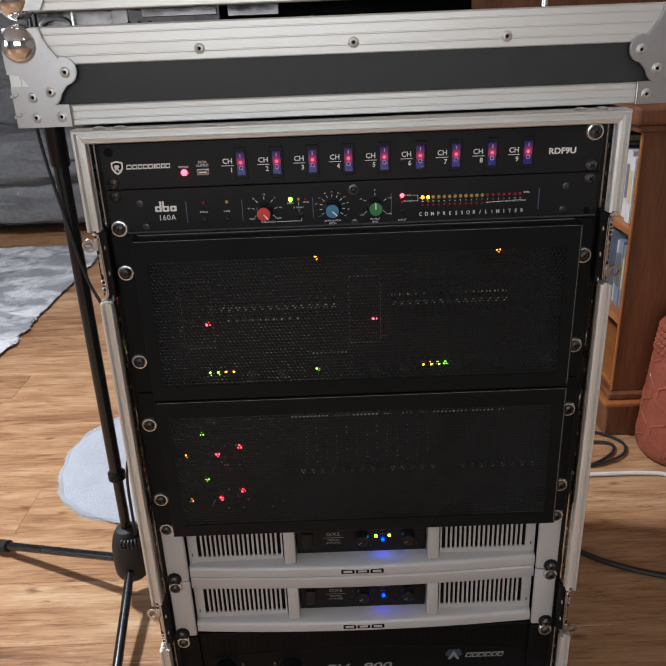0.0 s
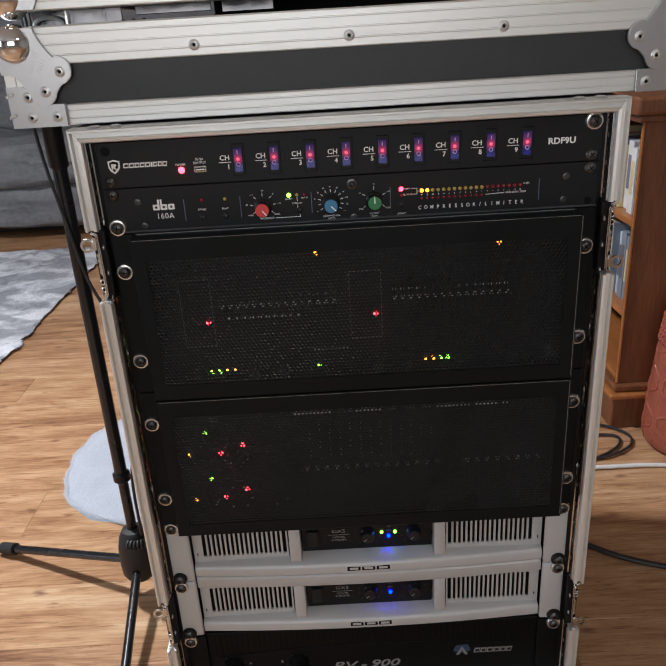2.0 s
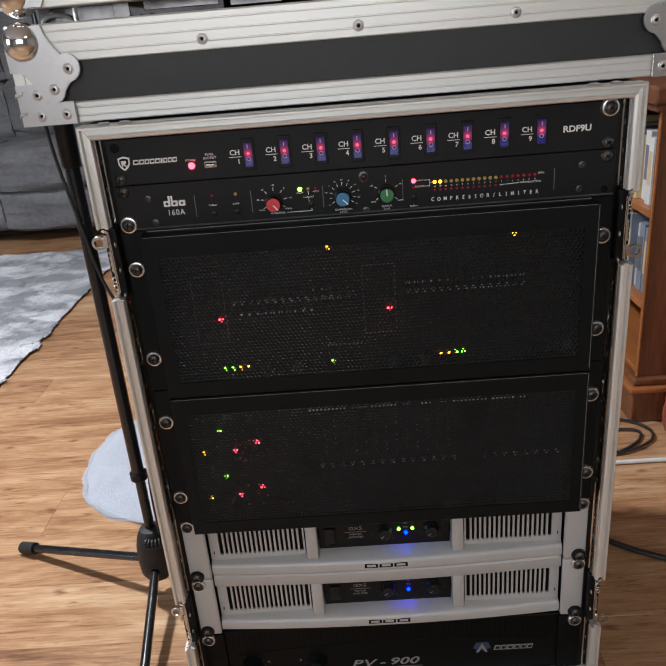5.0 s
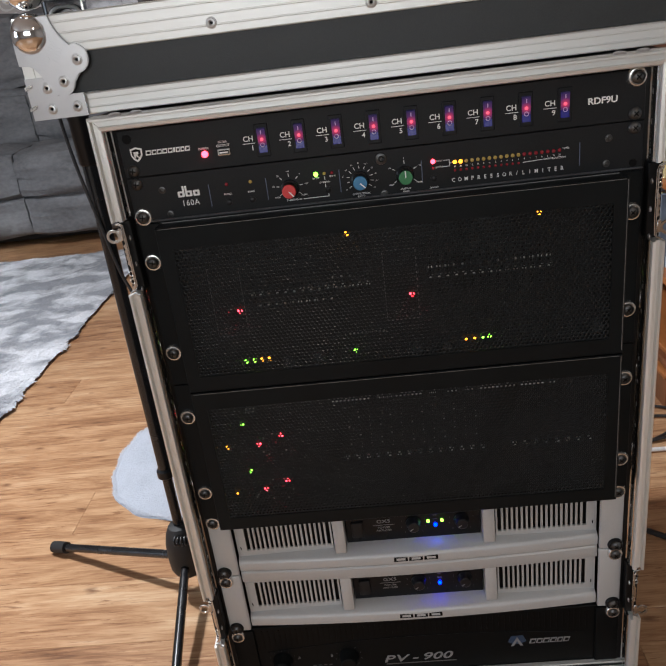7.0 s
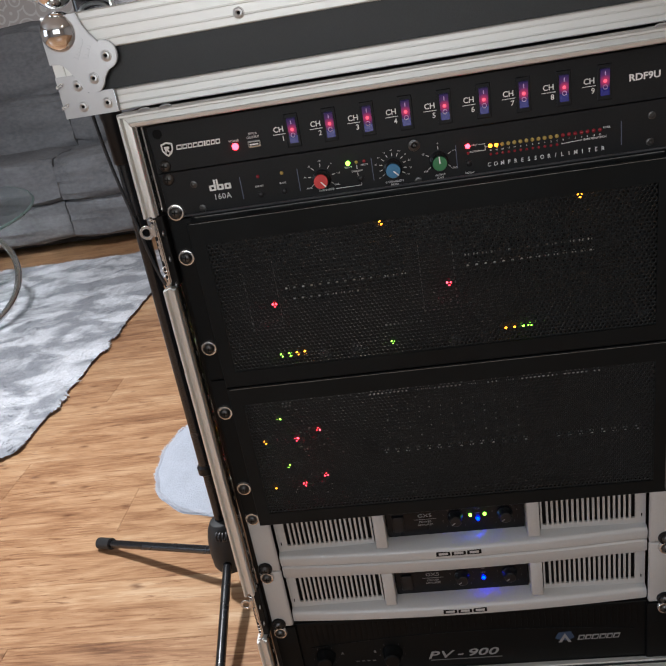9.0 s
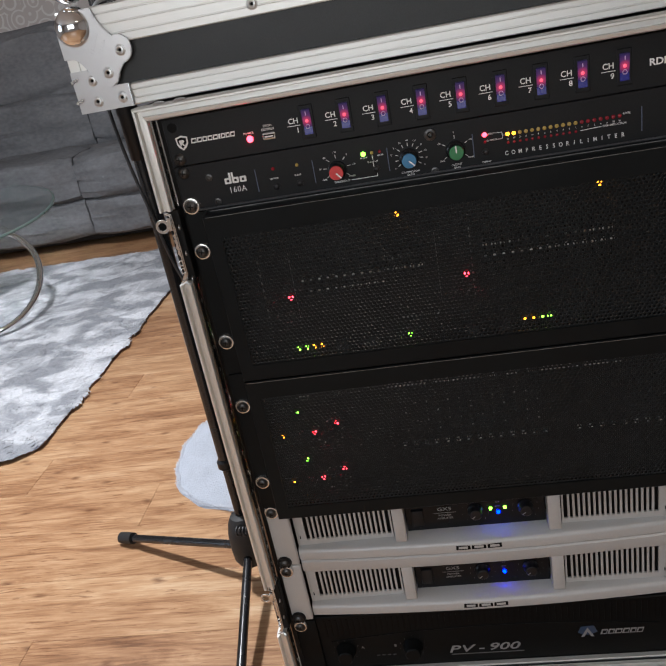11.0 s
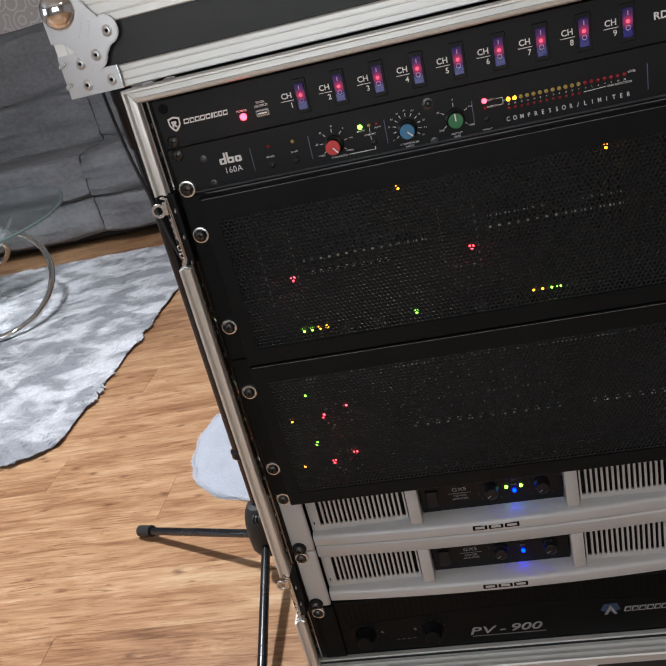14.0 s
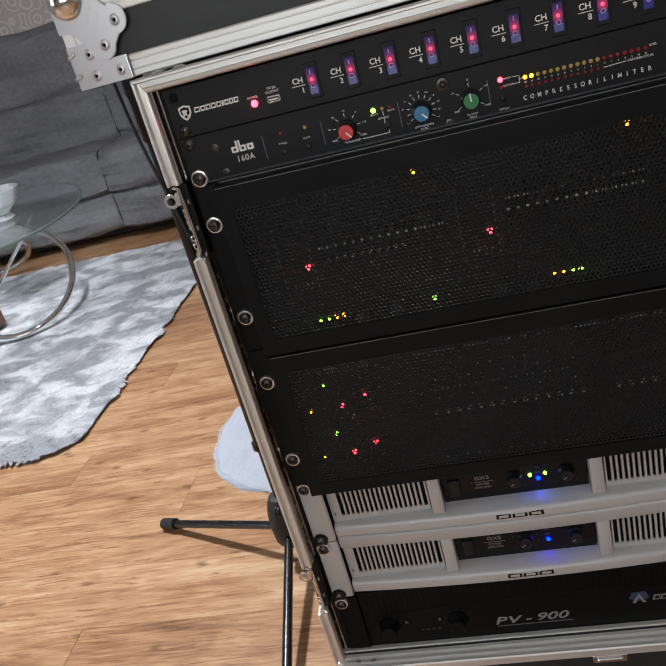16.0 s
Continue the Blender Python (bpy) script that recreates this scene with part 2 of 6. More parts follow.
ROCKER = lit_rocker()
ROCKERLOW = glow("blue_rocker_plastic", (0.015, 0.012, 0.28), 0.30, (0.012, 0.012, 0.06))
ROCKLAMP = glow("rocker_red_lamp", (1.0, 0.10, 0.16), 1.3, (0.3, 0.05, 0.1))
ROCKMARK = material("rocker_white_mark", (0.62, 0.50, 0.72), 0.5, 0.0, 0.1, 60, 300, 0.0)
LED_RED = glow("led_red", (1.0, 0.024, 0.036), 19)
# lamps that are off; a faint emission is added to keep them visible
LED_RED_DIM = glow("led_red_faint_glow", (0.30, 0.01, 0.02), 0.16, (0.15, 0.015, 0.02))
LED_AMBER = glow("led_amber", (1.0, 0.33, 0.012), 7)
# off as well, with the same kind of added faint emission
LED_AMBER_DIM = glow("led_amber_faint_glow", (0.30, 0.20, 0.04), 0.30, (0.28, 0.20, 0.06))
LED_GREEN = glow("led_green", (0.28, 1.0, 0.04), 8)
LED_BLUE = glow("led_blue", (0.003, 0.006, 1.0), 75)
SOFA = material("dark_grey_sofa_fabric", (0.165, 0.167, 0.174), 0.85, 0.0, 0.34, 6, 60, 0.7, depth=0.004, spec=0.25, stretch=(0.6, 1, 1), bump_scale=220)
DARKSKIRT = material("black_sofa_underside", (0.012, 0.012, 0.012), 0.9, 0.0, 0.2, 5, 100, 0.1)
WALL = material("painted_wall", (0.40, 0.39, 0.38), 0.85, 0.0, 0.05, 3, 150, 0.15)
CEIL = material("ceiling_paint", (0.66, 0.65, 0.63), 0.9, 0.0, 0.03, 3, 150, 0.1)
CABWOOD = material("dark_cherry_wood", (0.165, 0.063, 0.027), 0.38, 0.0, 0.55, 5, 60, 0.1, stretch=(3, 3, 0.25), coat=0.15)
SHELFWOOD = material("orange_shelf_wood", (0.34, 0.125, 0.035), 0.4, 0.0, 0.3, 5, 60, 0.1, stretch=(1, 0.2, 3), coat=0.1)
TERRACOTTA = material("terracotta", (0.33, 0.092, 0.058), 0.34, 0.0, 0.28, 18, 220, 0.3)
CABLE_B = material("black_cable", (0.02, 0.019, 0.02), 0.45, 0.0, 0.2, 30, 200, 0.05)
CABLE_W = material("white_cable", (0.72, 0.72, 0.72), 0.4, 0.0, 0.05, 30, 200, 0.05)
CARPET_IN = material("case_interior", (0.012, 0.012, 0.012), 0.95, 0.0, 0.2, 40, 400, 0.3)


def glass_material(name, tint):
    m = bpy.data.materials.new(name)
    m.use_nodes = True
    p = m.node_tree.nodes["Principled BSDF"]
    p.inputs["Base Color"].default_value = (*tint, 1)
    p.inputs["Transmission Weight"].default_value, p.inputs["Roughness"].default_value, p.inputs["IOR"].default_value = 1.0, 0.03, 1.45
    return m


GLASS = glass_material("table_glass", (0.90, 0.97, 0.95))
CRYSTAL = glass_material("clear_crystal", (0.90, 0.92, 0.94))
CRYSTAL.node_tree.nodes["Principled BSDF"].inputs["Transmission Weight"].default_value = 0.6


def floor_wood():
    """Warm laminate: strips with streaks along x, knots, a tone for each plank."""
    m = bpy.data.materials.new("laminate_planks")
    m.use_nodes = True
    n, l = m.node_tree.nodes, m.node_tree.links
    p = n["Principled BSDF"]
    geo, info = n.new("ShaderNodeNewGeometry"), n.new("ShaderNodeObjectInfo")
    off = n.new("ShaderNodeVectorMath")
    off.operation = "MULTIPLY_ADD"
    comb = n.new("ShaderNodeCombineXYZ")
    for k in range(3):
        l.new(info.outputs["Random"], comb.inputs[k])
    l.new(comb.outputs[0], off.inputs[0])
    off.inputs[1].default_value = (7.3, 3.1, 5.7)
    l.new(geo.outputs["Position"], off.inputs[2])

    def tex(scale, sx, sy, detail, rough=0.55, distort=0.0):
        mp, t = n.new("ShaderNodeMapping"), n.new("ShaderNodeTexNoise")
        mp.inputs["Scale"].default_value = (sx, sy, 1)
        t.inputs["Scale"].default_value, t.inputs["Detail"].default_value, t.inputs["Roughness"].default_value = scale, detail, rough
        t.inputs["Distortion"].default_value = distort
        l.new(off.outputs[0], mp.inputs[0]), l.new(mp.outputs[0], t.inputs["Vector"])
        return t
    streak, broad, fine, vein = tex(1.0, 3.6, 27.0, 8, 0.68, 1.3), tex(1.0, 2.0, 9.0, 4, 0.6, 0.8), tex(1.0, 13.0, 190.0, 6), tex(1.0, 5.0, 68.0, 7, 0.68, 2.2)
    ramp = n.new("ShaderNodeValToRGB")
    els = ramp.color_ramp.elements
    els[0].position, els[0].color = 0.29, (0.120, 0.056, 0.028, 1)
    els[1].position, els[1].color = 0.74, (0.60, 0.415, 0.255, 1)
    for pos, col in ((0.41, (0.27, 0.135, 0.065, 1)), (0.52, (0.40, 0.222, 0.112, 1)), (0.62, (0.50, 0.305, 0.165, 1))):
        e = els.new(pos)
        e.color = col
    add = n.new("ShaderNodeMath")
    add.operation = "MULTIPLY_ADD"
    l.new(streak.outputs["Fac"], add.inputs[0])
    add.inputs[1].default_value = 0.62
    b2 = n.new("ShaderNodeMath")
    b2.operation = "MULTIPLY"
    b2.inputs[1].default_value = 0.42
    l.new(broad.outputs["Fac"], b2.inputs[0]), l.new(b2.outputs[0], add.inputs[2])
    tone = n.new("ShaderNodeMath")
    tone.operation = "MULTIPLY_ADD"
    l.new(info.outputs["Random"], tone.inputs[0])
    tone.inputs[1].default_value = 0.12
    sub = n.new("ShaderNodeMath")
    sub.operation = "SUBTRACT"
    l.new(add.outputs[0], sub.inputs[0])
    sub.inputs[1].default_value = 0.06
    l.new(sub.outputs[0], tone.inputs[2])
    fadd = n.new("ShaderNodeMath")
    fadd.operation = "MULTIPLY_ADD"
    l.new(fine.outputs["Fac"], fadd.inputs[0])
    fadd.inputs[1].default_value = 0.40
    fs = n.new("ShaderNodeMath")
    fs.operation = "SUBTRACT"
    l.new(tone.outputs[0], fs.inputs[0])
    fs.inputs[1].default_value = 0.19
    l.new(fs.outputs[0], fadd.inputs[2])
    l.new(fadd.outputs[0], ramp.inputs[0])
    # knots
    mp, v = n.new("ShaderNodeMapping"), n.new("ShaderNodeTexVoronoi")
    mp.inputs["Scale"].default_value = (3.8, 7.6, 1)
    warp = n.new("ShaderNodeVectorMath")
    warp.operation = "MULTIPLY_ADD"
    l.new(streak.outputs["Color"], warp.inputs[0])
    warp.inputs[1].default_value = (0.06, 0.03, 0)
    l.new(off.outputs[0], warp.inputs[2]), l.new(warp.outputs[0], mp.inputs[0]), l.new(mp.outputs[0], v.inputs["Vector"])
    v.voronoi_dimensions = "2D"
    v.inputs["Scale"].default_value = 1.0
    k = n.new("ShaderNodeMapRange")
    k.inputs["From Min"].default_value, k.inputs["From Max"].default_value = 0.012, 0.075
    k.inputs["To Min"].default_value, k.inputs["To Max"].default_value = 0.75, 0.0
    l.new(v.outputs["Distance"], k.inputs["Value"])
    mix = n.new("ShaderNodeMix")
    mix.data_type = "RGBA"
    l.new(k.outputs[0], mix.inputs["Factor"]), l.new(ramp.outputs[0], mix.inputs["A"])
    mix.inputs["B"].default_value = (0.12, 0.045, 0.02, 1)
    vr = n.new("ShaderNodeMapRange")
    vr.inputs["From Min"].default_value, vr.inputs["From Max"].default_value = 0.56, 0.64
    vr.inputs["To Min"].default_value, vr.inputs["To Max"].default_value = 0.0, 0.72
    l.new(vein.outputs["Fac"], vr.inputs["Value"])
    mix2 = n.new("ShaderNodeMix")
    mix2.data_type = "RGBA"
    l.new(vr.outputs[0], mix2.inputs["Factor"]), l.new(mix.outputs["Result"], mix2.inputs["A"])
    mix2.inputs["B"].default_value = (0.17, 0.066, 0.026, 1)
    l.new(mix2.outputs["Result"], p.inputs["Base Color"])
    rr = n.new("ShaderNodeMapRange")
    rr.inputs["To Min"].default_value, rr.inputs["To Max"].default_value = 0.24, 0.42
    l.new(streak.outputs["Fac"], rr.inputs["Value"]), l.new(rr.outputs[0], p.inputs["Roughness"])
    bp = n.new("ShaderNodeBump")
    bp.inputs["Strength"].default_value, bp.inputs["Distance"].default_value = 0.12, 0.001
    l.new(fine.outputs["Fac"], bp.inputs["Height"]), l.new(bp.outputs[0], p.inputs["Normal"])
    return m


def shag(name, light, dark, scale, lo, hi):
    m = bpy.data.materials.new(name)
    m.use_nodes = True
    n, l = m.node_tree.nodes, m.node_tree.links
    p = n["Principled BSDF"]
    geo, t = n.new("ShaderNodeNewGeometry"), n.new("ShaderNodeTexNoise")
    mp = n.new("ShaderNodeMapping")
    mp.inputs["Scale"].default_value, mp.inputs["Rotation"].default_value = (1.0, 1.35, 1.0), (0, 0, radians(-24))
    l.new(geo.outputs["Position"], mp.inputs[0])
    l.new(mp.outputs[0], t.inputs["Vector"])
    t.inputs["Scale"].default_value, t.inputs["Detail"].default_value, t.inputs["Roughness"].default_value = scale, 4, 0.55
    t.inputs["Distortion"].default_value = 0.7
    ramp = n.new("ShaderNodeValToRGB")
    ramp.color_ramp.elements[0].position, ramp.color_ramp.elements[0].color = lo, (*dark, 1)
    ramp.color_ramp.elements[1].position, ramp.color_ramp.elements[1].color = hi, (*light, 1)
    l.new(t.outputs["Fac"], ramp.inputs[0])
    var = n.new("ShaderNodeMapRange")
    var.inputs["To Min"].default_value, var.inputs["To Max"].default_value = 0.9, 1.05
    l.new(geo.outputs["Random Per Island"], var.inputs["Value"])
    mul = n.new("ShaderNodeVectorMath")
    mul.operation = "SCALE"
    l.new(ramp.outputs[0], mul.inputs[0]), l.new(var.outputs[0], mul.inputs["Scale"])
    l.new(mul.outputs[0], p.inputs["Base Color"])
    p.inputs["Roughness"].default_value, p.inputs["Specular IOR Level"].default_value = 0.8, 0.2
    return m


FLOORWOOD = floor_wood()
RUG = shag("shag_white_grey", (0.67, 0.68, 0.71), (0.31, 0.32, 0.345), 5.2, 0.43, 0.60)
MAT = shag("plush_pale_grey", (0.52, 0.54, 0.59), (0.46, 0.48, 0.53), 9.0, 0.35, 0.65)

MATTOP = material("plush_pale_grey_top", (0.43, 0.455, 0.51), 0.9, 0.0, 0.10, 14, 160, 0.9, bump_scale=260, depth=0.004, spec=0.1)


def wallpaper():
    m = bpy.data.materials.new("scroll_wallpaper")
    m.use_nodes = True
    n, l = m.node_tree.nodes, m.node_tree.links
    p = n["Principled BSDF"]
    geo, mp, v = n.new("ShaderNodeNewGeometry"), n.new("ShaderNodeMapping"), n.new("ShaderNodeTexVoronoi")
    mp.inputs["Scale"].default_value = (8.5, 0.01, 8.5)
    l.new(geo.outputs["Position"], mp.inputs[0]), l.new(mp.outputs[0], v.inputs["Vector"])
    v.inputs["Scale"].default_value, v.inputs["Randomness"].default_value = 1.0, 0.75
    w = n.new("ShaderNodeMath")
    w.operation = "MULTIPLY"
    w.inputs[1].default_value = 26.0
    l.new(v.outputs["Distance"], w.inputs[0])
    s = n.new("ShaderNodeMath")
    s.operation = "SINE"
    l.new(w.outputs[0], s.inputs[0])
    ramp = n.new("ShaderNodeValToRGB")
    ramp.color_ramp.elements[0].position, ramp.color_ramp.elements[0].color = 0.45, (0.70, 0.635, 0.60, 1)
    ramp.color_ramp.elements[1].position, ramp.color_ramp.elements[1].color = 0.60, (0.88, 0.84, 0.81, 1)
    l.new(s.outputs[0], ramp.inputs[0]), l.new(ramp.outputs[0], p.inputs["Base Color"])
    p.inputs["Roughness"].default_value = 0.7
    return m


WALLPAPER = wallpaper()

# ---------- room ----------
X0, X1, Y0, Y1, ZC = -4.0, 2.6, -3.5, 4.35, 2.45
floor = whole("floor", box(B(), X0, X1, Y0, Y1, -0.06, -0.008), FLOORWOOD, "warm brown laminate plank floor", "floor", kind="structure")
whole("ceiling", box(B(), X0 - 0.1, X1 + 0.1, Y0 - 0.1, Y1 + 0.1, ZC, ZC + 0.1), CEIL, "plain white painted ceiling", "ceiling", kind="structure")
whole("wall_north", box(B(), X0, X1, Y1, Y1 + 0.1, -0.06, ZC), WALLPAPER, "beige wall with a pale scroll pattern", "wall", kind="structure")
whole("wall_east", box(B(), X1, X1 + 0.1, Y0, Y1, -0.06, ZC), WALL, "plain beige painted wall", "wall", kind="structure")


def wall_with_window(name, place, a0, a1, w0, w1, z0, z1):
    """A wall along one axis with one opening; place(a0, a1, z0, z1) adds a block."""
    bm = B()
    place(bm, a0, w0, -0.06, ZC)
    place(bm, w1, a1, -0.06, ZC)
    place(bm, w0, w1, -0.06, z0)
    place(bm, w0, w1, z1, ZC)
    whole(name, bm, WALL, "plain beige painted wall with a window opening", "wall", kind="structure")


wall_with_window("wall_west", lambda bm, a, b, c, d: box(bm, X0 - 0.1, X0, a, b, c, d), Y0, Y1, -1.9, -0.3, 0.8, 2.15)
# unseen wall; its opening is added to go with the rear fill
wall_with_window("wall_south", lambda bm, a, b, c, d: box(bm, a, b, Y0 - 0.1, Y0, c, d), X0, X1, -1.6, 0.8, 0.85, 2.2)

# ---------- sofa ----------
def pillow_block(bm, x0, x1, y0, y1, z0, z1, bulge, seg=14, sag=0.0, seed=0):
    """An overstuffed cushion: a rounded block with soft, uneven faces."""
    vs = []
    n = seg
    c = Vector(((x0 + x1) / 2, (y0 + y1) / 2, (z0 + z1) / 2))
    h = Vector(((x1 - x0) / 2, (y1 - y0) / 2, (z1 - z0) / 2))
    tmp = bmesh.new()
    bmesh.ops.create_cube(tmp, size=2)
    bmesh.ops.subdivide_edges(tmp, edges=tmp.edges[:], cuts=n, use_grid_fill=True)
    for v in tmp.verts:
        p = v.co.copy()
        e = 5.0
        r = (0.8 * abs(p.x) ** 14 + abs(p.y) ** e + abs(p.z) ** e) ** (1 / e)
        q = Vector((p.x * (1.0 / max(1.0, (abs(p.x) ** 9 + 0.0) ** (1 / 9))), p.y / max(r, 1e-6) ** 1.0, p.z / max(r, 1e-6)))
        lump = noise.noise(Vector((p.x * 2.2 + seed, p.y * 2.0, p.z * 2.0))) * 0.5 + noise.noise(Vector((p.x * 6 + seed, p.y * 5, p.z * 5))) * 0.32
        v.co = c + Vector((q.x * h.x, q.y * h.y, q.z * h.z)) + Vector((0, q.y, q.z)) * bulge * lump
    me = bpy.data.meshes.new("tmp")
    tmp.to_mesh(me)
    tmp.free()
    bm.from_mesh(me)
    bpy.data.meshes.remove(me)
    return bm


sofa = thing("sofa", "overstuffed dark grey fabric sofa with rolled cushions", "sofa", (-2.1, 3.7, 0))
part("base", box(B(), -3.6, -0.3, 3.36, 4.2, 0.03, 0.3, 0.03, 3), DARKSKIRT, sofa, "black underside of the sofa")
SEAMS = (-3.55, -1.93, -0.35)
for a, b in zip(SEAMS, SEAMS[1:]):
    s = a * 3
    part("front_panel", pillow_block(B(), a + 0.003, b - 0.003, 3.24, 3.6, 0.07, 0.315, 0.03, seed=s), SOFA, sofa, "padded lower front of the seat", True)
    part("seat_cushion", pillow_block(B(), a + 0.003, b - 0.003, 3.19, 3.98, 0.285, 0.56, 0.05, seed=s + 1), SOFA, sofa, "thick grey seat cushion", True)
    part("back_cushion", pillow_block(B(), a + 0.003, b - 0.003, 3.60, 4.1, 0.50, 0.87, 0.06, seed=s + 2), SOFA, sofa, "lower roll of the back", True)
    part("head_cushion", pillow_block(B(), a + 0.003, b - 0.003, 3.66, 4.15, 0.82, 1.255, 0.06, seed=s + 3), SOFA, sofa, "upper roll of the back", True)
part("arm", pillow_block(B(), -3.85, -3.56, 3.2, 4.15, 0.05, 0.72, 0.05, seed=4), SOFA, sofa, "padded arm", True)


# ---------- rugs ----------
def tufted(name, inside, x0, x1, y0, y1, step, height, length, width, mat, label, seed):
    """A pile rug: thousands of soft tufts that lie over one another."""
    rng = np.random.default_rng(seed)
    vs, fs = [], []
    nx, ny = int((x1 - x0) / step), int((y1 - y0) / step)
    for i in range(nx):
        for j in range(ny):
            x, y = x0 + (i + rng.random()) * step, y0 + (j + rng.random()) * step
            if not inside(x, y):
                continue
            flow = noise.noise(Vector((x * 5, y * 5, seed)))
            clump = noise.noise(Vector((x * 22, y * 22, seed + 5)))
            ang = 6.283 * (0.55 + 0.9 * flow) + 2.2 * clump + rng.normal(0, 0.5)
            c, q = math.cos(ang), math.sin(ang)
            ln, w = length * (0.6 + 0.6 * rng.random()), width * (0.6 + 0.7 * rng.random())
            h = height * (0.62 + 0.24 * clump + 0.06 * rng.random())
            r = height * (0.05 + 0.13 * rng.random())
            k = len(vs)
            vs += [(x + q * w * 0.5, y - c * w * 0.5, h), (x + c * ln * 0.55 + q * w * 0.5, y + q * ln * 0.55 - c * w * 0.5, h + r),
                   (x + c * ln * 0.55 - q * w * 0.5, y + q * ln * 0.55 + c * w * 0.5, h + r), (x - q * w * 0.5, y + c * w * 0.5, h),
                   (x + c * ln, y + q * ln, h + r * 0.6 - height * 0.12)]
            fs += [(k, k + 1, k + 2, k + 3), (k + 1, k + 4, k + 2)]
    me = bpy.data.meshes.new(name)
    me.from_pydata(vs, [], fs)
    me.materials.append(mat)
    ob = new("fur", me)
    base = thing(name, label, "rug", ((x0 + x1) / 2, (y0 + y1) / 2, 0))
    attach(ob, base)
    tagged(ob, "soft tufted fur", kind="stuff")
    return base


def rug_inside(x, y):
    wob = 0.012 * noise.noise(Vector((x * 7, y * 7, 3)))
    cx, cy, r = -1.19 - 0.12, 0.945 + 0.12, 0.12
    if x > cx and y < cy:
        return (x - cx) ** 2 + (y - cy) ** 2 < (r + wob) ** 2
    c2 = 3.0 - 0.2
    if x > -1.19 - 0.2 and y > c2:
        return (x + 1.39) ** 2 + (y - c2) ** 2 < (0.2 + wob) ** 2
    return x < -1.19 + wob and 0.945 + wob < y < 3.0 + wob


rug = tufted("shag_rug", rug_inside, -3.1, -1.17, 0.92, 3.03, 0.0047, 0.019, 0.030, 0.0088, RUG, "shaggy white and grey mottled rug on the floor", 2)
part("backing", box(B(), -3.1, -1.25, 0.99, 2.95, -0.004, 0.010, 0.002), RUG, rug, "woven rug backing")


def mat_inside(x, y):
    a = math.atan2(y - 0.915, x + 0.465)
    r = 1.0 + 0.008 * math.sin(5 * a) + 0.01 * math.sin(17 * a)
    return abs((x + 0.465) / (0.275 * r)) ** 2.2 + abs((y - 0.915) / (0.282 * r)) ** 2.2 < 1


def mat_rim(x, y):
    return mat_inside(x, y) and not mat_inside(-0.465 + (x + 0.465) * 1.04, 0.915 + (y - 0.915) * 1.04)


plush = tufted("plush_mat", mat_rim, -0.8, -0.04, 0.6, 1.58, 0.0026, 0.010, 0.008, 0.0018, MAT, "small rounded pale grey plush mat on the floor", 7)
bm = B()
n = 96
rings = []
for k in range(41):
    f = k / 40
    ring = []
    for q in range(n):
        a = 2 * math.pi * q / n
        c, w = math.cos(a), math.sin(a)
        r = (abs(c) ** 2.2 + abs(w) ** 2.2) ** (-1 / 2.2) * (1 + 0.008 * math.sin(5 * a) + 0.01 * math.sin(17 * a)) * f
        x, y = -0.465 + 0.275 * c * r, 0.915 + 0.282 * w * r
        z = 0.016 * (1 - f ** 14) + 0.003 * noise.noise(Vector((x * 30, y * 30, 1))) * (1 - f ** 6) + 0.0015 * noise.noise(Vector((x * 110, y * 110, 4)))
        ring.append(bm.verts.new((x, y, max(z, 0.001))))
    rings.append(ring)
for p, q in zip(rings, rings[1:]):
    for k in range(n):
        bm.faces.new((p[k], p[(k + 1) % n], q[(k + 1) % n], q[k]))
part("plush_top", bm, MATTOP, plush, "soft brushed pale grey plush", True)

# ---------- glass coffee table ----------
AX = Vector((-0.5, 0.866, 0))
PX = Vector((0.866, 0.5, 0))


def oval(c, a, b, z, n=64, e=2.0):
    out = []
    for i in range(n):
        t = 2 * math.pi * i / n
        u = math.copysign(abs(math.cos(t)) ** (2 / e), math.cos(t)) * a
        v = math.copysign(abs(math.sin(t)) ** (2 / e), math.sin(t)) * b
        out.append(Vector((c[0], c[1], z)) + AX * u + PX * v)
    return out


table = thing("coffee_table", "oval glass coffee table on tilted chrome ring legs", "table", (-2.1, 2.3, 0.02))
top = oval((-2.195, 2.465), 0.86, 0.45, 0, 72)
bm = extrude(B(), [(p.x, p.y) for p in top], along_z, 0.438, 0.45)
glass_top = part("glass_top", bm, GLASS, table, "clear greenish glass top with a polished edge")
glass_top.visible_shadow = False
EDGEGLASS = material("ground_glass_edge", (0.10, 0.145, 0.13), 0.3, 0.0, 0.1, 20, 200, 0.0)
part("polished_edge", tube(B(), [(p.x, p.y, 0.444) for p in top], 0.0061, 8, True), EDGEGLASS, table, "pale green rounded rim of the glass", True)
RD, RE = Vector((-0.45, 0.89, 0)), Vector((0.89, 0.45, 0))


def tilted_ring(c, sign):
    """An oval ring that lies on the rug at one end and rises under the glass."""
    out = []
    for i in range(64):
        t = 2 * math.pi * i / 64
        u = 0.31 * math.cos(t)
        out.append(Vector((*c, 0.034)) + RD * u + RE * (0.265 * math.sin(t)) + Vector((0, 0, 0.54 * (sign * u + 0.31))))
    return out


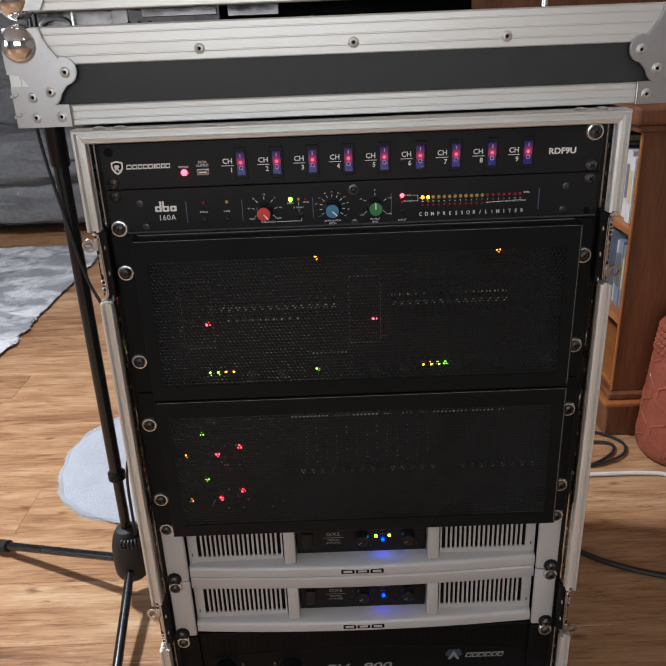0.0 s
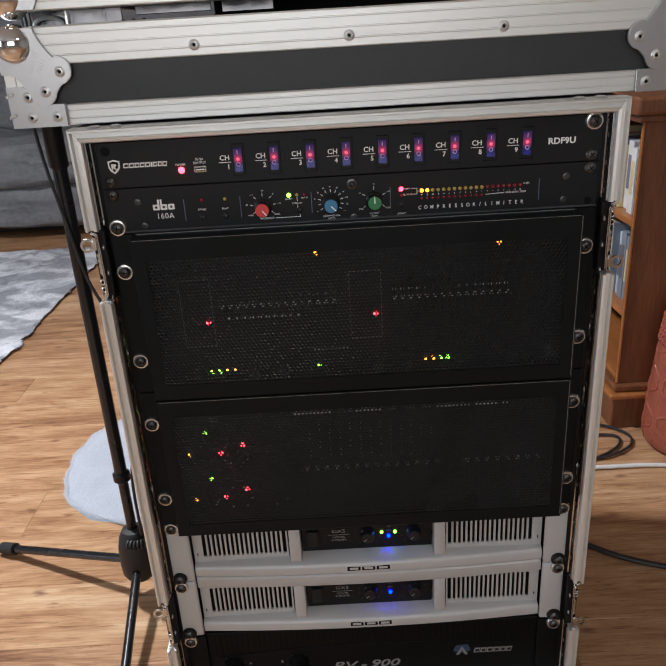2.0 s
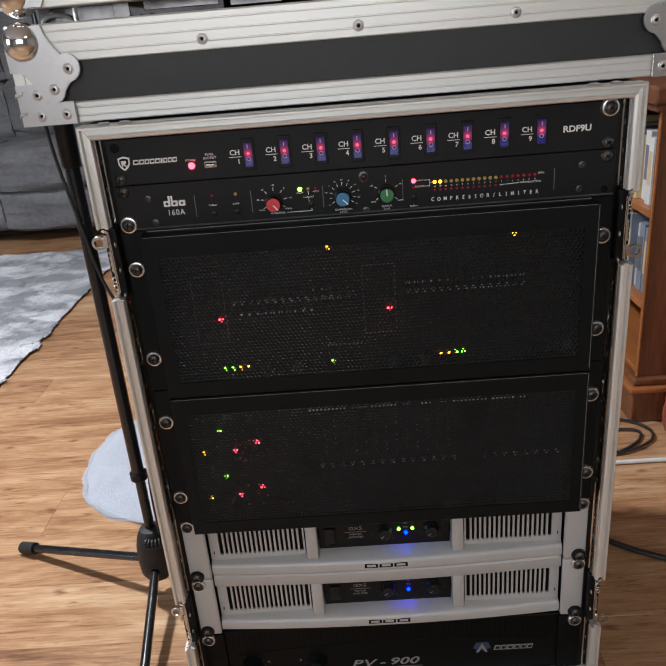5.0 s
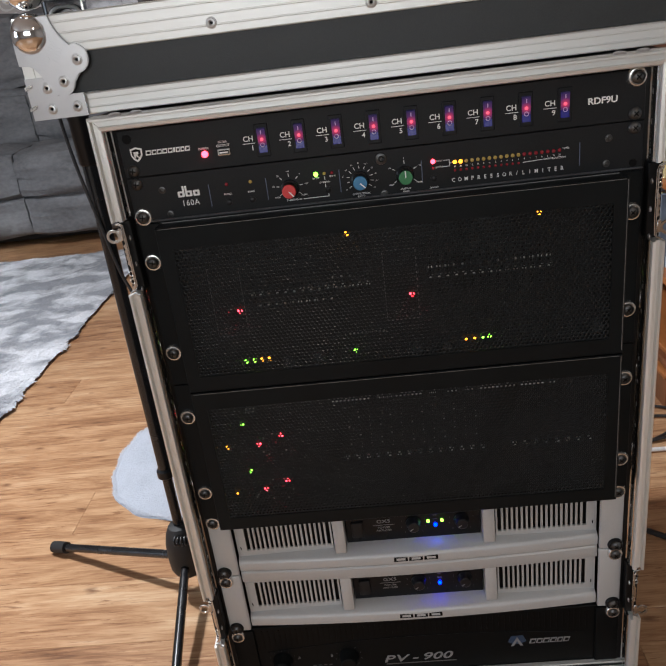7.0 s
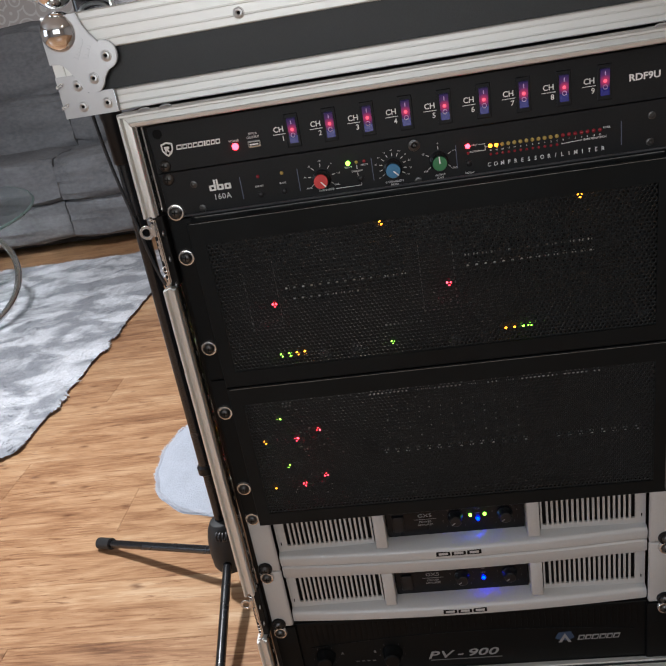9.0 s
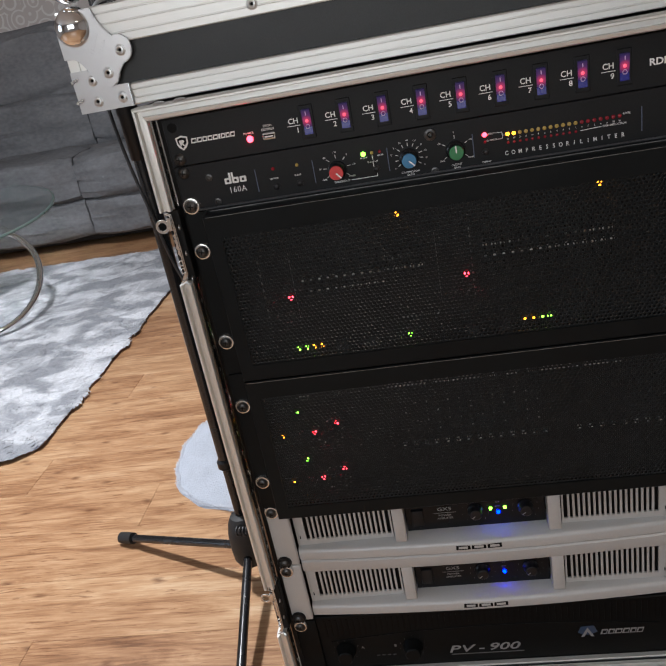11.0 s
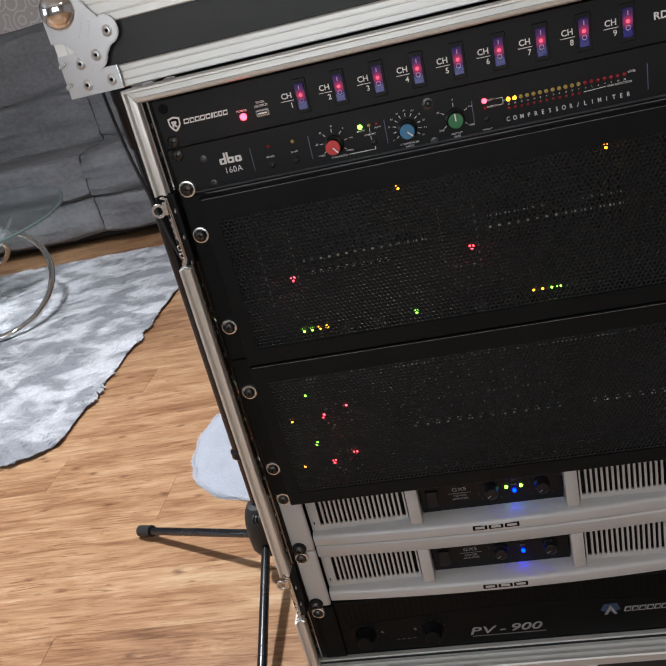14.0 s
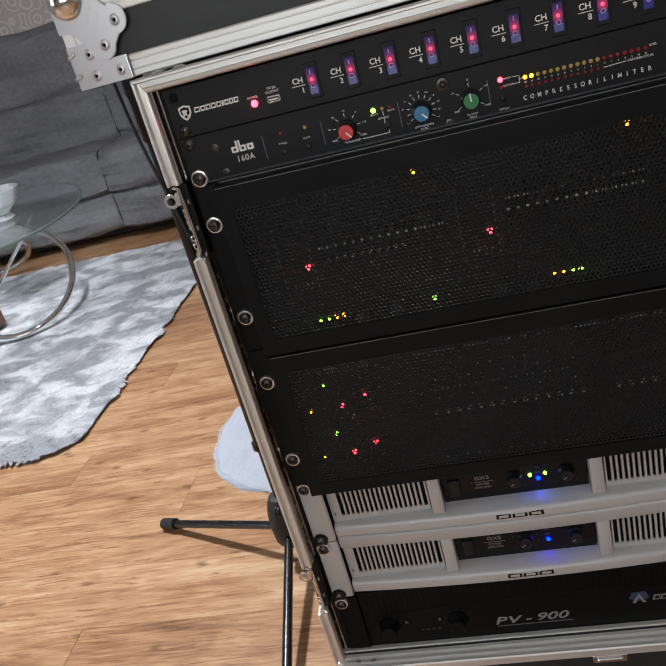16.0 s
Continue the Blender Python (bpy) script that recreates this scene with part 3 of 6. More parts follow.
part("ring_leg", tube(B(), tilted_ring((-2.02, 2.206), 1), 0.0145, 12, True), CHROME, table, "tilted chrome ring leg", True)
part("ring_leg", tube(B(), tilted_ring((-2.56, 2.76), -1), 0.0145, 12, True), CHROME, table, "tilted chrome ring leg", True)
for p, q in (((-1.86, 2.30, 0.437), (-2.24, 2.30, 0.10)), ((-2.12, 2.49, 0.437), (-2.42, 2.30, 0.10))):
    part("strut", cyl(B(), Vector(p), Vector(q), 0.009, seg=14), CHROME, table, "straight chrome strut", True)
bowl = whole("crystal_bowl", lathe(B(), [(0.05, 0.0), (0.07, 0.01), (0.05, 0.03), (0.10, 0.07), (0.13, 0.13), (0.12, 0.14), (0.09, 0.08), (0.03, 0.05)], pose(-2.0, 2.28, 0.4505), 10), CRYSTAL, "clear cut crystal bowl on the glass table", "bowl")
whole("wooden_box", box(B(), -2.313, -2.093, 1.99, 2.14, 0.035, 0.13, 0.008, 2), CABWOOD, "dark red wooden box under the table", "box")

# ---------- bookcase ----------
case_b = thing("bookcase", "dark cherry bookcase with orange wood shelves", "bookcase", (0.9, 1.4, 0))
bm = box(B(), 0.6865, 1.08, 0.95, 0.972, 0.125, 0.775, 0.001)
part("side_panel", bm, CABWOOD, case_b, "dark cherry side panel")
part("side_panel", box(B(), 0.70, 1.08, 2.0, 2.022, 0.125, 0.775, 0.001), CABWOOD, case_b, "dark cherry side panel")
part("front_stile", box(B(), 0.681, 0.686, 0.948, 0.957, 0.125, 0.775, 0.0015, 2), SHELFWOOD, case_b, "orange wood front edge")
part("front_stile", box(B(), 0.681, 0.70, 1.985, 2.024, 0.125, 0.775, 0.003, 2), SHELFWOOD, case_b, "orange wood front edge")
part("back_panel", box(B(), 1.066, 1.078, 0.973, 1.999, 0.13, 0.77), CABWOOD, case_b)
for z in (0.135, 0.315, 0.545):
    part("shelf", box(B(), 0.69, 1.065, 0.973, 1.999, z - 0.018, z, 0.002), SHELFWOOD, case_b, "orange wood shelf")
part("plinth", box(B(), 0.672, 1.09, 0.935, 2.03, 0.0, 0.088, 0.004, 2), CABWOOD, case_b, "dark plinth")
part("moulding", box(B(), 0.660, 1.10, 0.924, 2.04, 0.0885, 0.104, 0.006, 3), SHELFWOOD, case_b, "lighter rounded moulding")
part("moulding", box(B(), 0.672, 1.09, 0.936, 2.03, 0.1045, 0.1245, 0.006, 3), CABWOOD, case_b, "dark rounded moulding")
part("cornice", box(B(), 0.664, 1.10, 0.93, 2.04, 0.7755, 0.792, 0.005, 3), CABWOOD, case_b, "dark cornice")
part("top_board", box(B(), 0.650, 1.115, 0.915, 2.055, 0.7925, 0.832, 0.008, 3), CABWOOD, case_b, "dark cherry top board")

BOOKCOL = [material("book_" + n, c, 0.35, 0, 0.15, 30, 300, 0.05) for n, c in (("white", (0.66, 0.66, 0.66)), ("blue", (0.20, 0.24, 0.30)), ("cream", (0.62, 0.52, 0.26)), ("grey", (0.10, 0.11, 0.13)), ("violet", (0.17, 0.15, 0.25)), ("pale", (0.50, 0.53, 0.58)), ("rust", (0.40, 0.20, 0.10)))]


def book(x, y, z, w, h, d, mat, label):
    bk = thing("book", label, "book", (x + d / 2, y + w / 2, z), group="books and discs on the shelves")
    part("cover", box(B(), x, x + d, y, y + w, z, z + h, 0.0012, 2), mat, bk)
    part("title_strip", box(B(), x - 0.0006, x, y + w * 0.2, y + w * 0.8, z + h * 0.3, z + h * 0.8), BOOKCOL[(int(w * 1000) + 2) % 7], bk, "printed strip on the spine")


rb = random.Random(4)
for z, hh in ((0.5455, 0.165), (0.3155, 0.185)):
    y = 0.99
    while y < 1.9:
        w = rb.uniform(0.014, 0.032)
        k = rb.choice((0, 0, 1, 2, 3, 4, 5, 5, 6))
        book(0.700 + rb.uniform(0, 0.02), y, z, w, hh * rb.uniform(0.86, 1.05), 0.13, BOOKCOL[k], "upright disc case on the bookcase shelf")
        y += w + 0.0008

# ---------- dark wooden dresser by the far wall ----------
dresser = thing("dresser", "tall dark reddish wooden dresser by the far wall", "dresser", (1.35, Y1 - 0.25, 0))
part("body", box(B(), 0.62, 2.1, Y1 - 0.45, Y1 - 0.01, 0.08, 1.55, 0.004, 2), CABWOOD, dresser, "dark wood carcass")
part("plinth", box(B(), 0.64, 2.08, Y1 - 0.43, Y1 - 0.02, 0.0, 0.0799), CABWOOD, dresser)
part("top", box(B(), 0.60, 2.12, Y1 - 0.47, Y1 - 0.01, 1.5501, 1.58, 0.006, 3), CABWOOD, dresser)
for k in range(6):
    drawer = part("drawer", box(B(), 0.66, 2.06, Y1 - 0.468, Y1 - 0.4501, 0.11 + k * 0.24, 0.33 + k * 0.24, 0.006, 2), CABWOOD, dresser, "flat wooden drawer front")
    for x in (1.0, 1.72):
        part("knob", ball(B(), (x, Y1 - 0.478, 0.22 + k * 0.24), 0.014, 14), SHELFWOOD, drawer, "round wooden knob", True)

# ---------- terracotta vase ----------
vase = thing("floor_vase", "tall terracotta vase with carved wavy bands", "vase", (0.832, 0.85, 0))
VC = (0.832, 0.85)
prof = [(0.088, 0.0), (0.100, 0.010), (0.1065, 0.035), (0.1070, 0.06), (0.1045, 0.12), (0.1000, 0.18), (0.0940, 0.24), (0.0880, 0.29), (0.0830, 0.335), (0.074, 0.368), (0.058, 0.388), (0.047, 0.40), (0.045, 0.42), (0.052, 0.435), (0.04, 0.435), (0.035, 0.41)]
bm = lathe(B(), prof, pose(*VC, 0), 48)
part("body", bm, TERRACOTTA, vase, "", True)


def vase_r(z):
    for (r0, h0), (r1, h1) in zip(prof, prof[1:]):
        if h0 <= z <= h1 and h1 > h0:
            return r0 + (r1 - r0) * (z - h0) / (h1 - h0)
    return 0.1


for row, z in enumerate((0.279, 0.293, 0.307, 0.321, 0.335)):
    bm = B()
    for i in range(34):
        a = 2 * math.pi * (i + 0.5 * (row % 2)) / 34
        r = vase_r(z)
        bmesh.ops.create_icosphere(bm, subdivisions=1, radius=0.0070, matrix=Matrix.Translation((VC[0] + r * math.cos(a), VC[1] + r * math.sin(a), z)))
    part("bead_band", bm, TERRACOTTA, vase, "row of raised beads", True)
for k in range(12):
    bm = B()
    pts = []
    for i in range(49):
        u = i / 48
        z = 0.015 + 0.248 * u
        w = math.sin(u * 2 * math.pi * 2.5 + 0.6)
        a = 2 * math.pi * k / 12 + (1 if k % 2 else -1) * 0.235 * max(-0.72, min(0.72, w * 1.25))
        r = vase_r(z) - 0.0022
        pts.append((VC[0] + r * math.cos(a), VC[1] + r * math.sin(a), z))
    part("carved_wave", tube(bm, pts, 0.0044, 8), TERRACOTTA, vase, "raised angular strapwork", True)
for k in range(12):
    for j in range(5):
        z, a = 0.034 + 0.0497 * j, 2 * math.pi * (k + (0.5 if j % 2 else 0.0)) / 12 + 0.26
        r = vase_r(z) - 0.004
        bm = B()
        bmesh.ops.create_icosphere(bm, subdivisions=2, radius=1, matrix=Matrix.Translation((VC[0] + r * math.cos(a), VC[1] + r * math.sin(a), z)) @ pose(0, 0, 0, 0, 0, math.degrees(a)) @ Matrix.Diagonal((0.0052, 0.0050, 0.0110, 1)))
        part("carved_leaf", bm, TERRACOTTA, vase, "", True)

# ---------- cables on the floor ----------
whole("white_cable", tube(B(), spline([(0.30, 0.78, 0.006), (0.50, 0.756, 0.006), (0.60, 0.754, 0.006), (0.70, 0.752, 0.006), (0.76, 0.735, 0.006), (0.80, 0.66, 0.006), (0.9, 0.6, 0.006)]), 0.005, 8), CABLE_W, "thin white cable lying on the floor", "cable", True)
whole("black_cable", tube(B(), spline([(0.30, 0.97, 0.007), (0.55, 0.965, 0.007), (0.655, 0.942, 0.007), (0.70, 0.895, 0.007), (0.695, 0.85, 0.007), (0.655, 0.815, 0.007), (0.58, 0.79, 0.007), (0.4, 0.78, 0.007)]), 0.0036, 8), CABLE_B, "black cable looped on the floor", "cable", True)
whole("black_cable", tube(B(), spline([(0.45, 0.90, 0.006), (0.62, 0.90, 0.006), (0.672, 0.885, 0.006), (0.66, 0.845, 0.006), (0.6, 0.80, 0.006), (0.5, 0.76, 0.006)]), 0.0036, 8), CABLE_B, "black cable looped on the floor", "cable", True)
whole("black_cable", tube(B(), spline([(0.25, 0.62, 0.007), (0.40, 0.53, 0.007), (0.464, 0.478, 0.007), (0.52, 0.438, 0.007), (0.604, 0.402, 0.007), (0.75, 0.37, 0.007), (0.95, 0.38, 0.007)]), 0.0056, 8), CABLE_B, "thick black cable lying on the floor", "cable", True)

# ---------- tripod stand ----------
SX, SY = -0.430, 0.410
stand = thing("tripod_stand", "black metal tripod stand beside the rack case", "stand", (SX, SY, 0))
part("lower_tube", cyl(B(), (SX, SY, 0.08), (SX, SY, 0.29), 0.0092), STAND, stand, "", True)
part("main_tube", cyl(B(), (SX, SY, 0.28), (SX, SY, 1.35), 0.0112), STAND, stand, "", True)
part("collar", lathe(B(), [(0.012, 0), (0.0155, 0.003), (0.0155, 0.016), (0.012, 0.02)], pose(SX, SY, 0.27)), PLASTIC, stand, "clutch collar", True)
part("sleeve", lathe(B(), [(0.0125, 0), (0.0145, 0.003), (0.0150, 0.065), (0.0165, 0.07), (0.0165, 0.105), (0.0125, 0.11)], pose(SX, SY, 0.835)), PLASTIC, stand, "thick plastic clutch sleeve", True)
part("hub", lathe(B(), [(0.016, 0.052), (0.026, 0.056), (0.032, 0.068), (0.0335, 0.098), (0.032, 0.125), (0.027, 0.148), (0.020, 0.162), (0.010, 0.165)], pose(SX, SY, 0)), RUBBER, stand, "moulded leg hub", True)
for k, ang in enumerate((155.8, 275.8, 35.8)):
    d = Vector((math.cos(radians(ang)), math.sin(radians(ang)), 0))
    a = Vector((SX, SY, 0.085)) + d * 0.02
    b = Vector((SX, SY, 0.0155)) + d * 0.364
    leg = part("leg", cyl(B(), a, b, 0.0084, seg=20), STAND, stand, "straight black tube leg", True)
    e = (b - a).normalized()
    tip = B()
    cyl(tip, b - e * 0.028, b + e * 0.012, 0.0125, seg=20)
    cyl(tip, b + e * 0.012, b + e * 0.0165, 0.0125, 0.009, seg=20)
    part("rubber_foot", tip, RUBBER, leg, "round black rubber foot", True)
whole("stand_cable", tube(B(), spline([(SX - 0.024, SY - 0.02, 1.0), (SX - 0.016, SY - 0.018, 0.86), (SX + 0.002, SY - 0.018, 0.74), (SX + 0.016, SY - 0.018, 0.66), (SX + 0.044, SY - 0.02, 0.585), (SX + 0.058, SY - 0.02, 0.5), (SX + 0.04, SY - 0.02, 0.36), (SX + 0.022, SY - 0.012, 0.28), (SX + 0.026, SY - 0.03, 0.17)], 8), 0.0027, 8), CABLE_B, "thin black cable hanging along the stand", "cable", True)
bm = B()
for i in range(9):
    a = -1.9 + i * 0.17
    c = Vector((SX + 0.035 * math.cos(a) + 0.012, SY + 0.037 * math.sin(a), 0.152))
    ring = [c + Vector((0.006 * math.cos(t) * math.cos(a), 0.006 * math.cos(t) * math.sin(a), 0.008 * math.sin(t))) for t in np.linspace(0, 2 * math.pi, 12, endpoint=False)]
    tube(bm, ring, 0.0022, 6, True)
whole("coiled_cable", bm, CABLE_B, "coiled black cable wound on the stand hub", "cable", True)

# ---------- rack case ----------
U = 0.04445
ZT = 0.92
rack = thing("rack_case", "black laminate rack flight case with aluminium edges", "flight case", (0, 0.3, 0))
ZB = ZT - 16 * U
for s in (-1, 1):
    part("side_wall", box(B(), s * 0.249, s * 0.2585, 0.004, 0.62, 0.13, 0.9345), LAMINATE, rack, "black laminate side")
    part("lining", box(B(), s * 0.2475, s * 0.2489, 0.03, 0.6, 0.2, 0.92), CARPET_IN, rack)
part("back_wall", box(B(), -0.2475, 0.2475, 0.60, 0.615, 0.13, 0.934), LAMINATE, rack, "black laminate back")
part("roof", box(B(), -0.2475, 0.2475, 0.004, 0.599, 0.9215, 0.934), LAMINATE, rack, "black laminate top")
part("bottom", box(B(), -0.2475, 0.2475, 0.0, 0.599, 0.13, ZB - 0.004), LAMINATE, rack, "black laminate bottom")
part("kick_panel", box(B(), -0.2475, 0.2475, -0.006, -0.0005, 0.115, 0.1885), LAMINATE, rack, "black panel under the rack opening")
# opening frame: stepped aluminium edging, broken where the latches sit
EDGE = [(0, 0.003), (0, -0.018), (0.0012, -0.020), (0.0030, -0.020), (0.0038, -0.0145), (0.0082, -0.0145), (0.0090, -0.0198), (0.0118, -0.0192), (0.0128, -0.017), (0.0124, -0.012),
        (0.0134, -0.011), (0.0134, -0.005), (0.0126, -0.004), (0.0126, 0.002), (0.0138, 0.003), (0.0138, 0.012), (0.011, 0.012), (0.011, 0.003)]


FRONT = EDGE[:9] + [(0.0118, -0.0125), (0.0118, 0.003)]
INNER = [(0.01185, -0.0118)] + EDGE[9:]


def mitred(bm, start, end, EDGE=EDGE):
    """Sweep the edging profile between two ends; each end places (inward, depth)."""
    a, b = [bm.verts.new(start(w, y)) for w, y in EDGE], [bm.verts.new(end(w, y)) for w, y in EDGE]
    n = len(EDGE)
    for k in range(n):
        bm.faces.new((a[k], a[(k + 1) % n], b[(k + 1) % n], b[k]))
    bm.faces.new(a), bm.faces.new(b)
    bmesh.ops.recalc_face_normals(bm, faces=bm.faces)
    return bm


part("top_edge", mitred(B(), lambda w, y: (-0.2595 + w, y, 0.9352 - w), lambda w, y: (0.2595 - w, y, 0.9352 - w)), ALU, rack, "stepped aluminium edging")
BOTPROF = [(0.006, ZB - 0.024), (-0.018, ZB - 0.024), (-0.020, ZB - 0.0225), (-0.020, ZB - 0.0125), (-0.0185, ZB - 0.0110), (-0.0150, ZB - 0.0110), (-0.0145, ZB - 0.0127), (-0.0125, ZB - 0.0127), (-0.0120, ZB - 0.0085), (-0.0085, ZB - 0.0085),
           (-0.0080, ZB - 0.0102), (-0.0062, ZB - 0.0102), (-0.0057, ZB - 0.0055), (-0.0015, ZB - 0.0055), (-0.0010, ZB - 0.0070), (0.0005, ZB - 0.0070), (0.0010, ZB - 0.0015), (0.006, ZB - 0.001)]
part("bottom_edge", extrude(B(), BOTPROF, along_x, -0.2595, 0.2595), ALU, rack, "stepped aluminium edging")


for s in (-1, 1):
    for z0, z1, mitre in ((0.839, 0.9352, 1), (0.371, 0.765, 0), (ZB - 0.0005, 0.296, 0)):
        part("side_edge", mitred(B(), lambda w, y: (s * (0.2597 - w), y - 0.0001, z0), lambda w, y: (s * (0.2597 - w), y - 0.0001, z1 - w * mitre - 0.0002), FRONT), ALU_V, rack, "grooved aluminium edging")
        part("side_lip", mitred(B(), lambda w, y: (s * (0.2597 - w), y - 0.0001, z0), lambda w, y: (s * (0.2597 - w), y - 0.0001, z1 - w * mitre - 0.0002), INNER), BRIGHTALU, rack, "polished stepped inner lip")
    for z0, z1 in ((0.766, 0.838), (0.297, 0.370)):
        bm = box(B(), s * 0.2445, s * 0.2575, -0.008, 0.003, z0, z1, 0.001)
        part("latch_recess", bm, RAIL, rack, "black plate in the latch recess")
        zr, zf = (z1 - 0.0125, 1) if s < 0 else (z0 + 0.0125, -1)
        metal = CUPSTEEL if s < 0 else STEEL
        bm = B()
        c = Vector((s * 0.2602, -0.0180, zr))
        lathe(bm, [(0.0042, -0.0010), (0.0066, -0.0010), (0.0070, 0.0), (0.0066, 0.0010), (0.0042, 0.0010), (0.0039, 0.0)], Matrix.Translation(c) @ pose(0, 0, 0, 90), 28)
        bmesh.ops.delete(bm, geom=[f for f in bm.faces if len(f.verts) > 4], context="FACES_ONLY")
        bm.faces.ensure_lookup_table()
        box(bm, s * 0.2508, s * 0.2548, -0.0192, -0.0172, zr - 0.0050, zr + 0.0075, 0.0006)
        latch = part("latch_ring", bm, metal, rack, "flat steel latch ring on a short tab", True)
        zm, hh = (z0 + z1) / 2, (z1 - z0) / 2
        edge = [(0.2560, 0.97), (0.2512, 0.90), (0.2505, 0.40), (0.2505, -0.80), (0.2520, -0.92), (0.2572, -0.985)]
        bm = tube(B(), [(s * x, -0.0165, zm + zf * hh * v) for x, v in edge], 0.0008, 8)
        tube(bm, [(s * x, -0.0125, zm + zf * hh * v) for x, v in edge], 0.0007, 8)
        part("latch_strip", bm, metal, latch, "bright bent edge of the latch dish")
        saw = [(0.2512, 0.40), (0.2545, 0.36), (0.2528, 0.26), (0.2544, 0.20), (0.2530, 0.10), (0.2542, 0.02), (0.2530, -0.08), (0.2540, -0.16), (0.2516, -0.26)]
        bm = extrude(B(), [(s * x, zm + zf * hh * v) for x, v in saw], along_y, -0.0150, -0.0138)
        part("latch_spring", bm, metal, latch, "toothed bright spring")
        for v in (-0.44, -0.66):
            bm = tube(B(), [(s * (0.2530 + 0.0019 * math.cos(t)), -0.0145, zm + zf * hh * v + 0.0026 * math.sin(t)) for t in np.linspace(0, 2 * math.pi, 16, endpoint=False)], 0.0007, 6, True)
            part("latch_eye", bm, metal, latch, "", True)
        bm = extrude(B(), [(s * x, zm + zf * hh * v) for x, v in ((0.2514, -0.70), (0.2560, -0.90), (0.2516, -0.92))], along_y, -0.0158, -0.0146)
        part("latch_flag", bm, metal, latch)
    # rack rail
    bm = box(B(), s * 0.221, s * 0.2459, 0.0045, 0.0065, ZB, ZT)
    box(bm, s * 0.2439, s * 0.2459, 0.0066, 0.035, ZB, ZT)
    rail = part("rack_rail", bm, RAIL, rack, "black steel rack rail")
    for i in range(26):
        z = ZT - 0.02 - i * 0.0265
        bm = lathe(B(), [(0.0028, 0), (0.0026, 0.0008), (0.0012, 0.0012)], pose(s * 0.2478, -0.0085 if 0.766 < z < 0.838 or 0.297 < z < 0.37 else -0.003, z, 0, -s * 90), 10)
        part("rivet", bm, ZINC, rack, "", True)
for x in (-0.232, -0.212, 0.212, 0.232):
    part("rivet", lathe(B(), [(0.0034, 0), (0.0030, 0.0010), (0.0014, 0.0016)], pose(x, -0.0102, ZB - 0.0085), 12), ZINC, rack, "", True)
for x in (-0.235, -0.215, 0.213, 0.233):
    part("rivet", lathe(B(), [(0.006, 0), (0.005, 0.0015), (0.0025, 0.0022)], pose(x, -0.012, 0.9353), 14), ZINC, rack, "flat rivet head", True)
for x in (-0.2, 0.2):
    for y in (0.06, 0.54):
        wheel = B()
        cyl(wheel, (x - 0.014, y, 0.0445), (x + 0.014, y, 0.0445), 0.044, seg=28)
        part("caster", wheel, RUBBER, rack, "black caster wheel", True)
        fork = box(B(), x - 0.022, x - 0.017, y - 0.02, y + 0.02, 0.03, 0.12, 0.001)
        box(fork, x + 0.017, x + 0.022, y - 0.02, y + 0.02, 0.03, 0.12, 0.001)
        box(fork, x - 0.03, x + 0.03, y - 0.03, y + 0.03, 0.12, 0.1298)
        part("caster_fork", fork, ZINC, rack)
part("kick_latch", box(box(B(), 0.055, 0.095, -0.0085, -0.0065, 0.160, 0.172, 0.001), 0.06, 0.09, -0.011, -0.0086, 0.1635, 0.1685, 0.001), CHROME, rack, "small chrome catch")


# ---------- mixer case on top ----------
def rivet_mesh():
    bm = lathe(B(), [(0.0050, 0), (0.0048, 0.0005), (0.0041, 0.0007), (0.0036, 0.0016), (0.0025, 0.0018), (0.0017, 0.0013), (0.0014, 0.0003)], None, 24)
    return to_mesh(bm, "rivet", RIVETSTEEL, True)


RIVET = rivet_mesh()
RIVETHOLE = to_mesh(lathe(B(), [(0.0014, 0), (0.0012, 0.0008)], None, 10), "rivet_hole", BLACKPRINT_SHADE)


def rivet(x, y, z, parent):
    r = put("rivet", RIVET, parent, pose(x, y, z, 90))
    put("rivet_hole", RIVETHOLE, r, pose(x, y - 0.0005, z, 90))


def grooved(z0, z1, y, n, depth=0.0006):
    """The outline of an extruded strip with n grooves in its face."""
    pts = [(y + 0.03, z1), (y + 0.0015, z1), (y, z1 - 0.0015)]
    for i in range(n):
        z = z1 - (z1 - z0) * (i + 0.75) / (n + 0.6)
        pts += [(y, z + 0.0008), (y + depth, z + 0.0005), (y + depth, z - 0.0003), (y, z - 0.0009)]
    pts += [(y, z0 + 0.001), (y + 0.001, z0), (y + 0.03, z0)]
    return pts


def corner_plate(s, zt, cx=0.313):
    """The front leaf of a ball corner: two round lobes, the lower edge scooped out."""
    pts = [(cx, zt - 0.0395), (cx, zt - 0.012), (cx - 0.008, zt - 0.001), (cx - 0.036, zt - 0.001)]
    for i in range(1, 7):
        t = i / 7
        pts.append((cx - 0.036 - 0.004 * t - 0.014 * t * t, zt - 0.001 - 0.030 * t))

    def arc(ax, az, r, a0, a1, n):
        for k in range(n):
            a = radians(a0 + (a1 - a0) * k / (n - 1))
            pts.append((ax + r * math.cos(a), az + r * math.sin(a)))
    arc(cx - 0.052, zt - 0.038, 0.0125, 95, 262, 12)
    arc(cx - 0.035, zt - 0.056, 0.0125, 188, 318, 12)
    for i in range(1, 8):
        t = i / 8
        pts.append((cx - 0.0257 + 0.0187 * t, zt - 0.0644 + 0.0245 * math.sin(t * math.pi / 2)))
    return [(s * x, z) for x, z in pts]


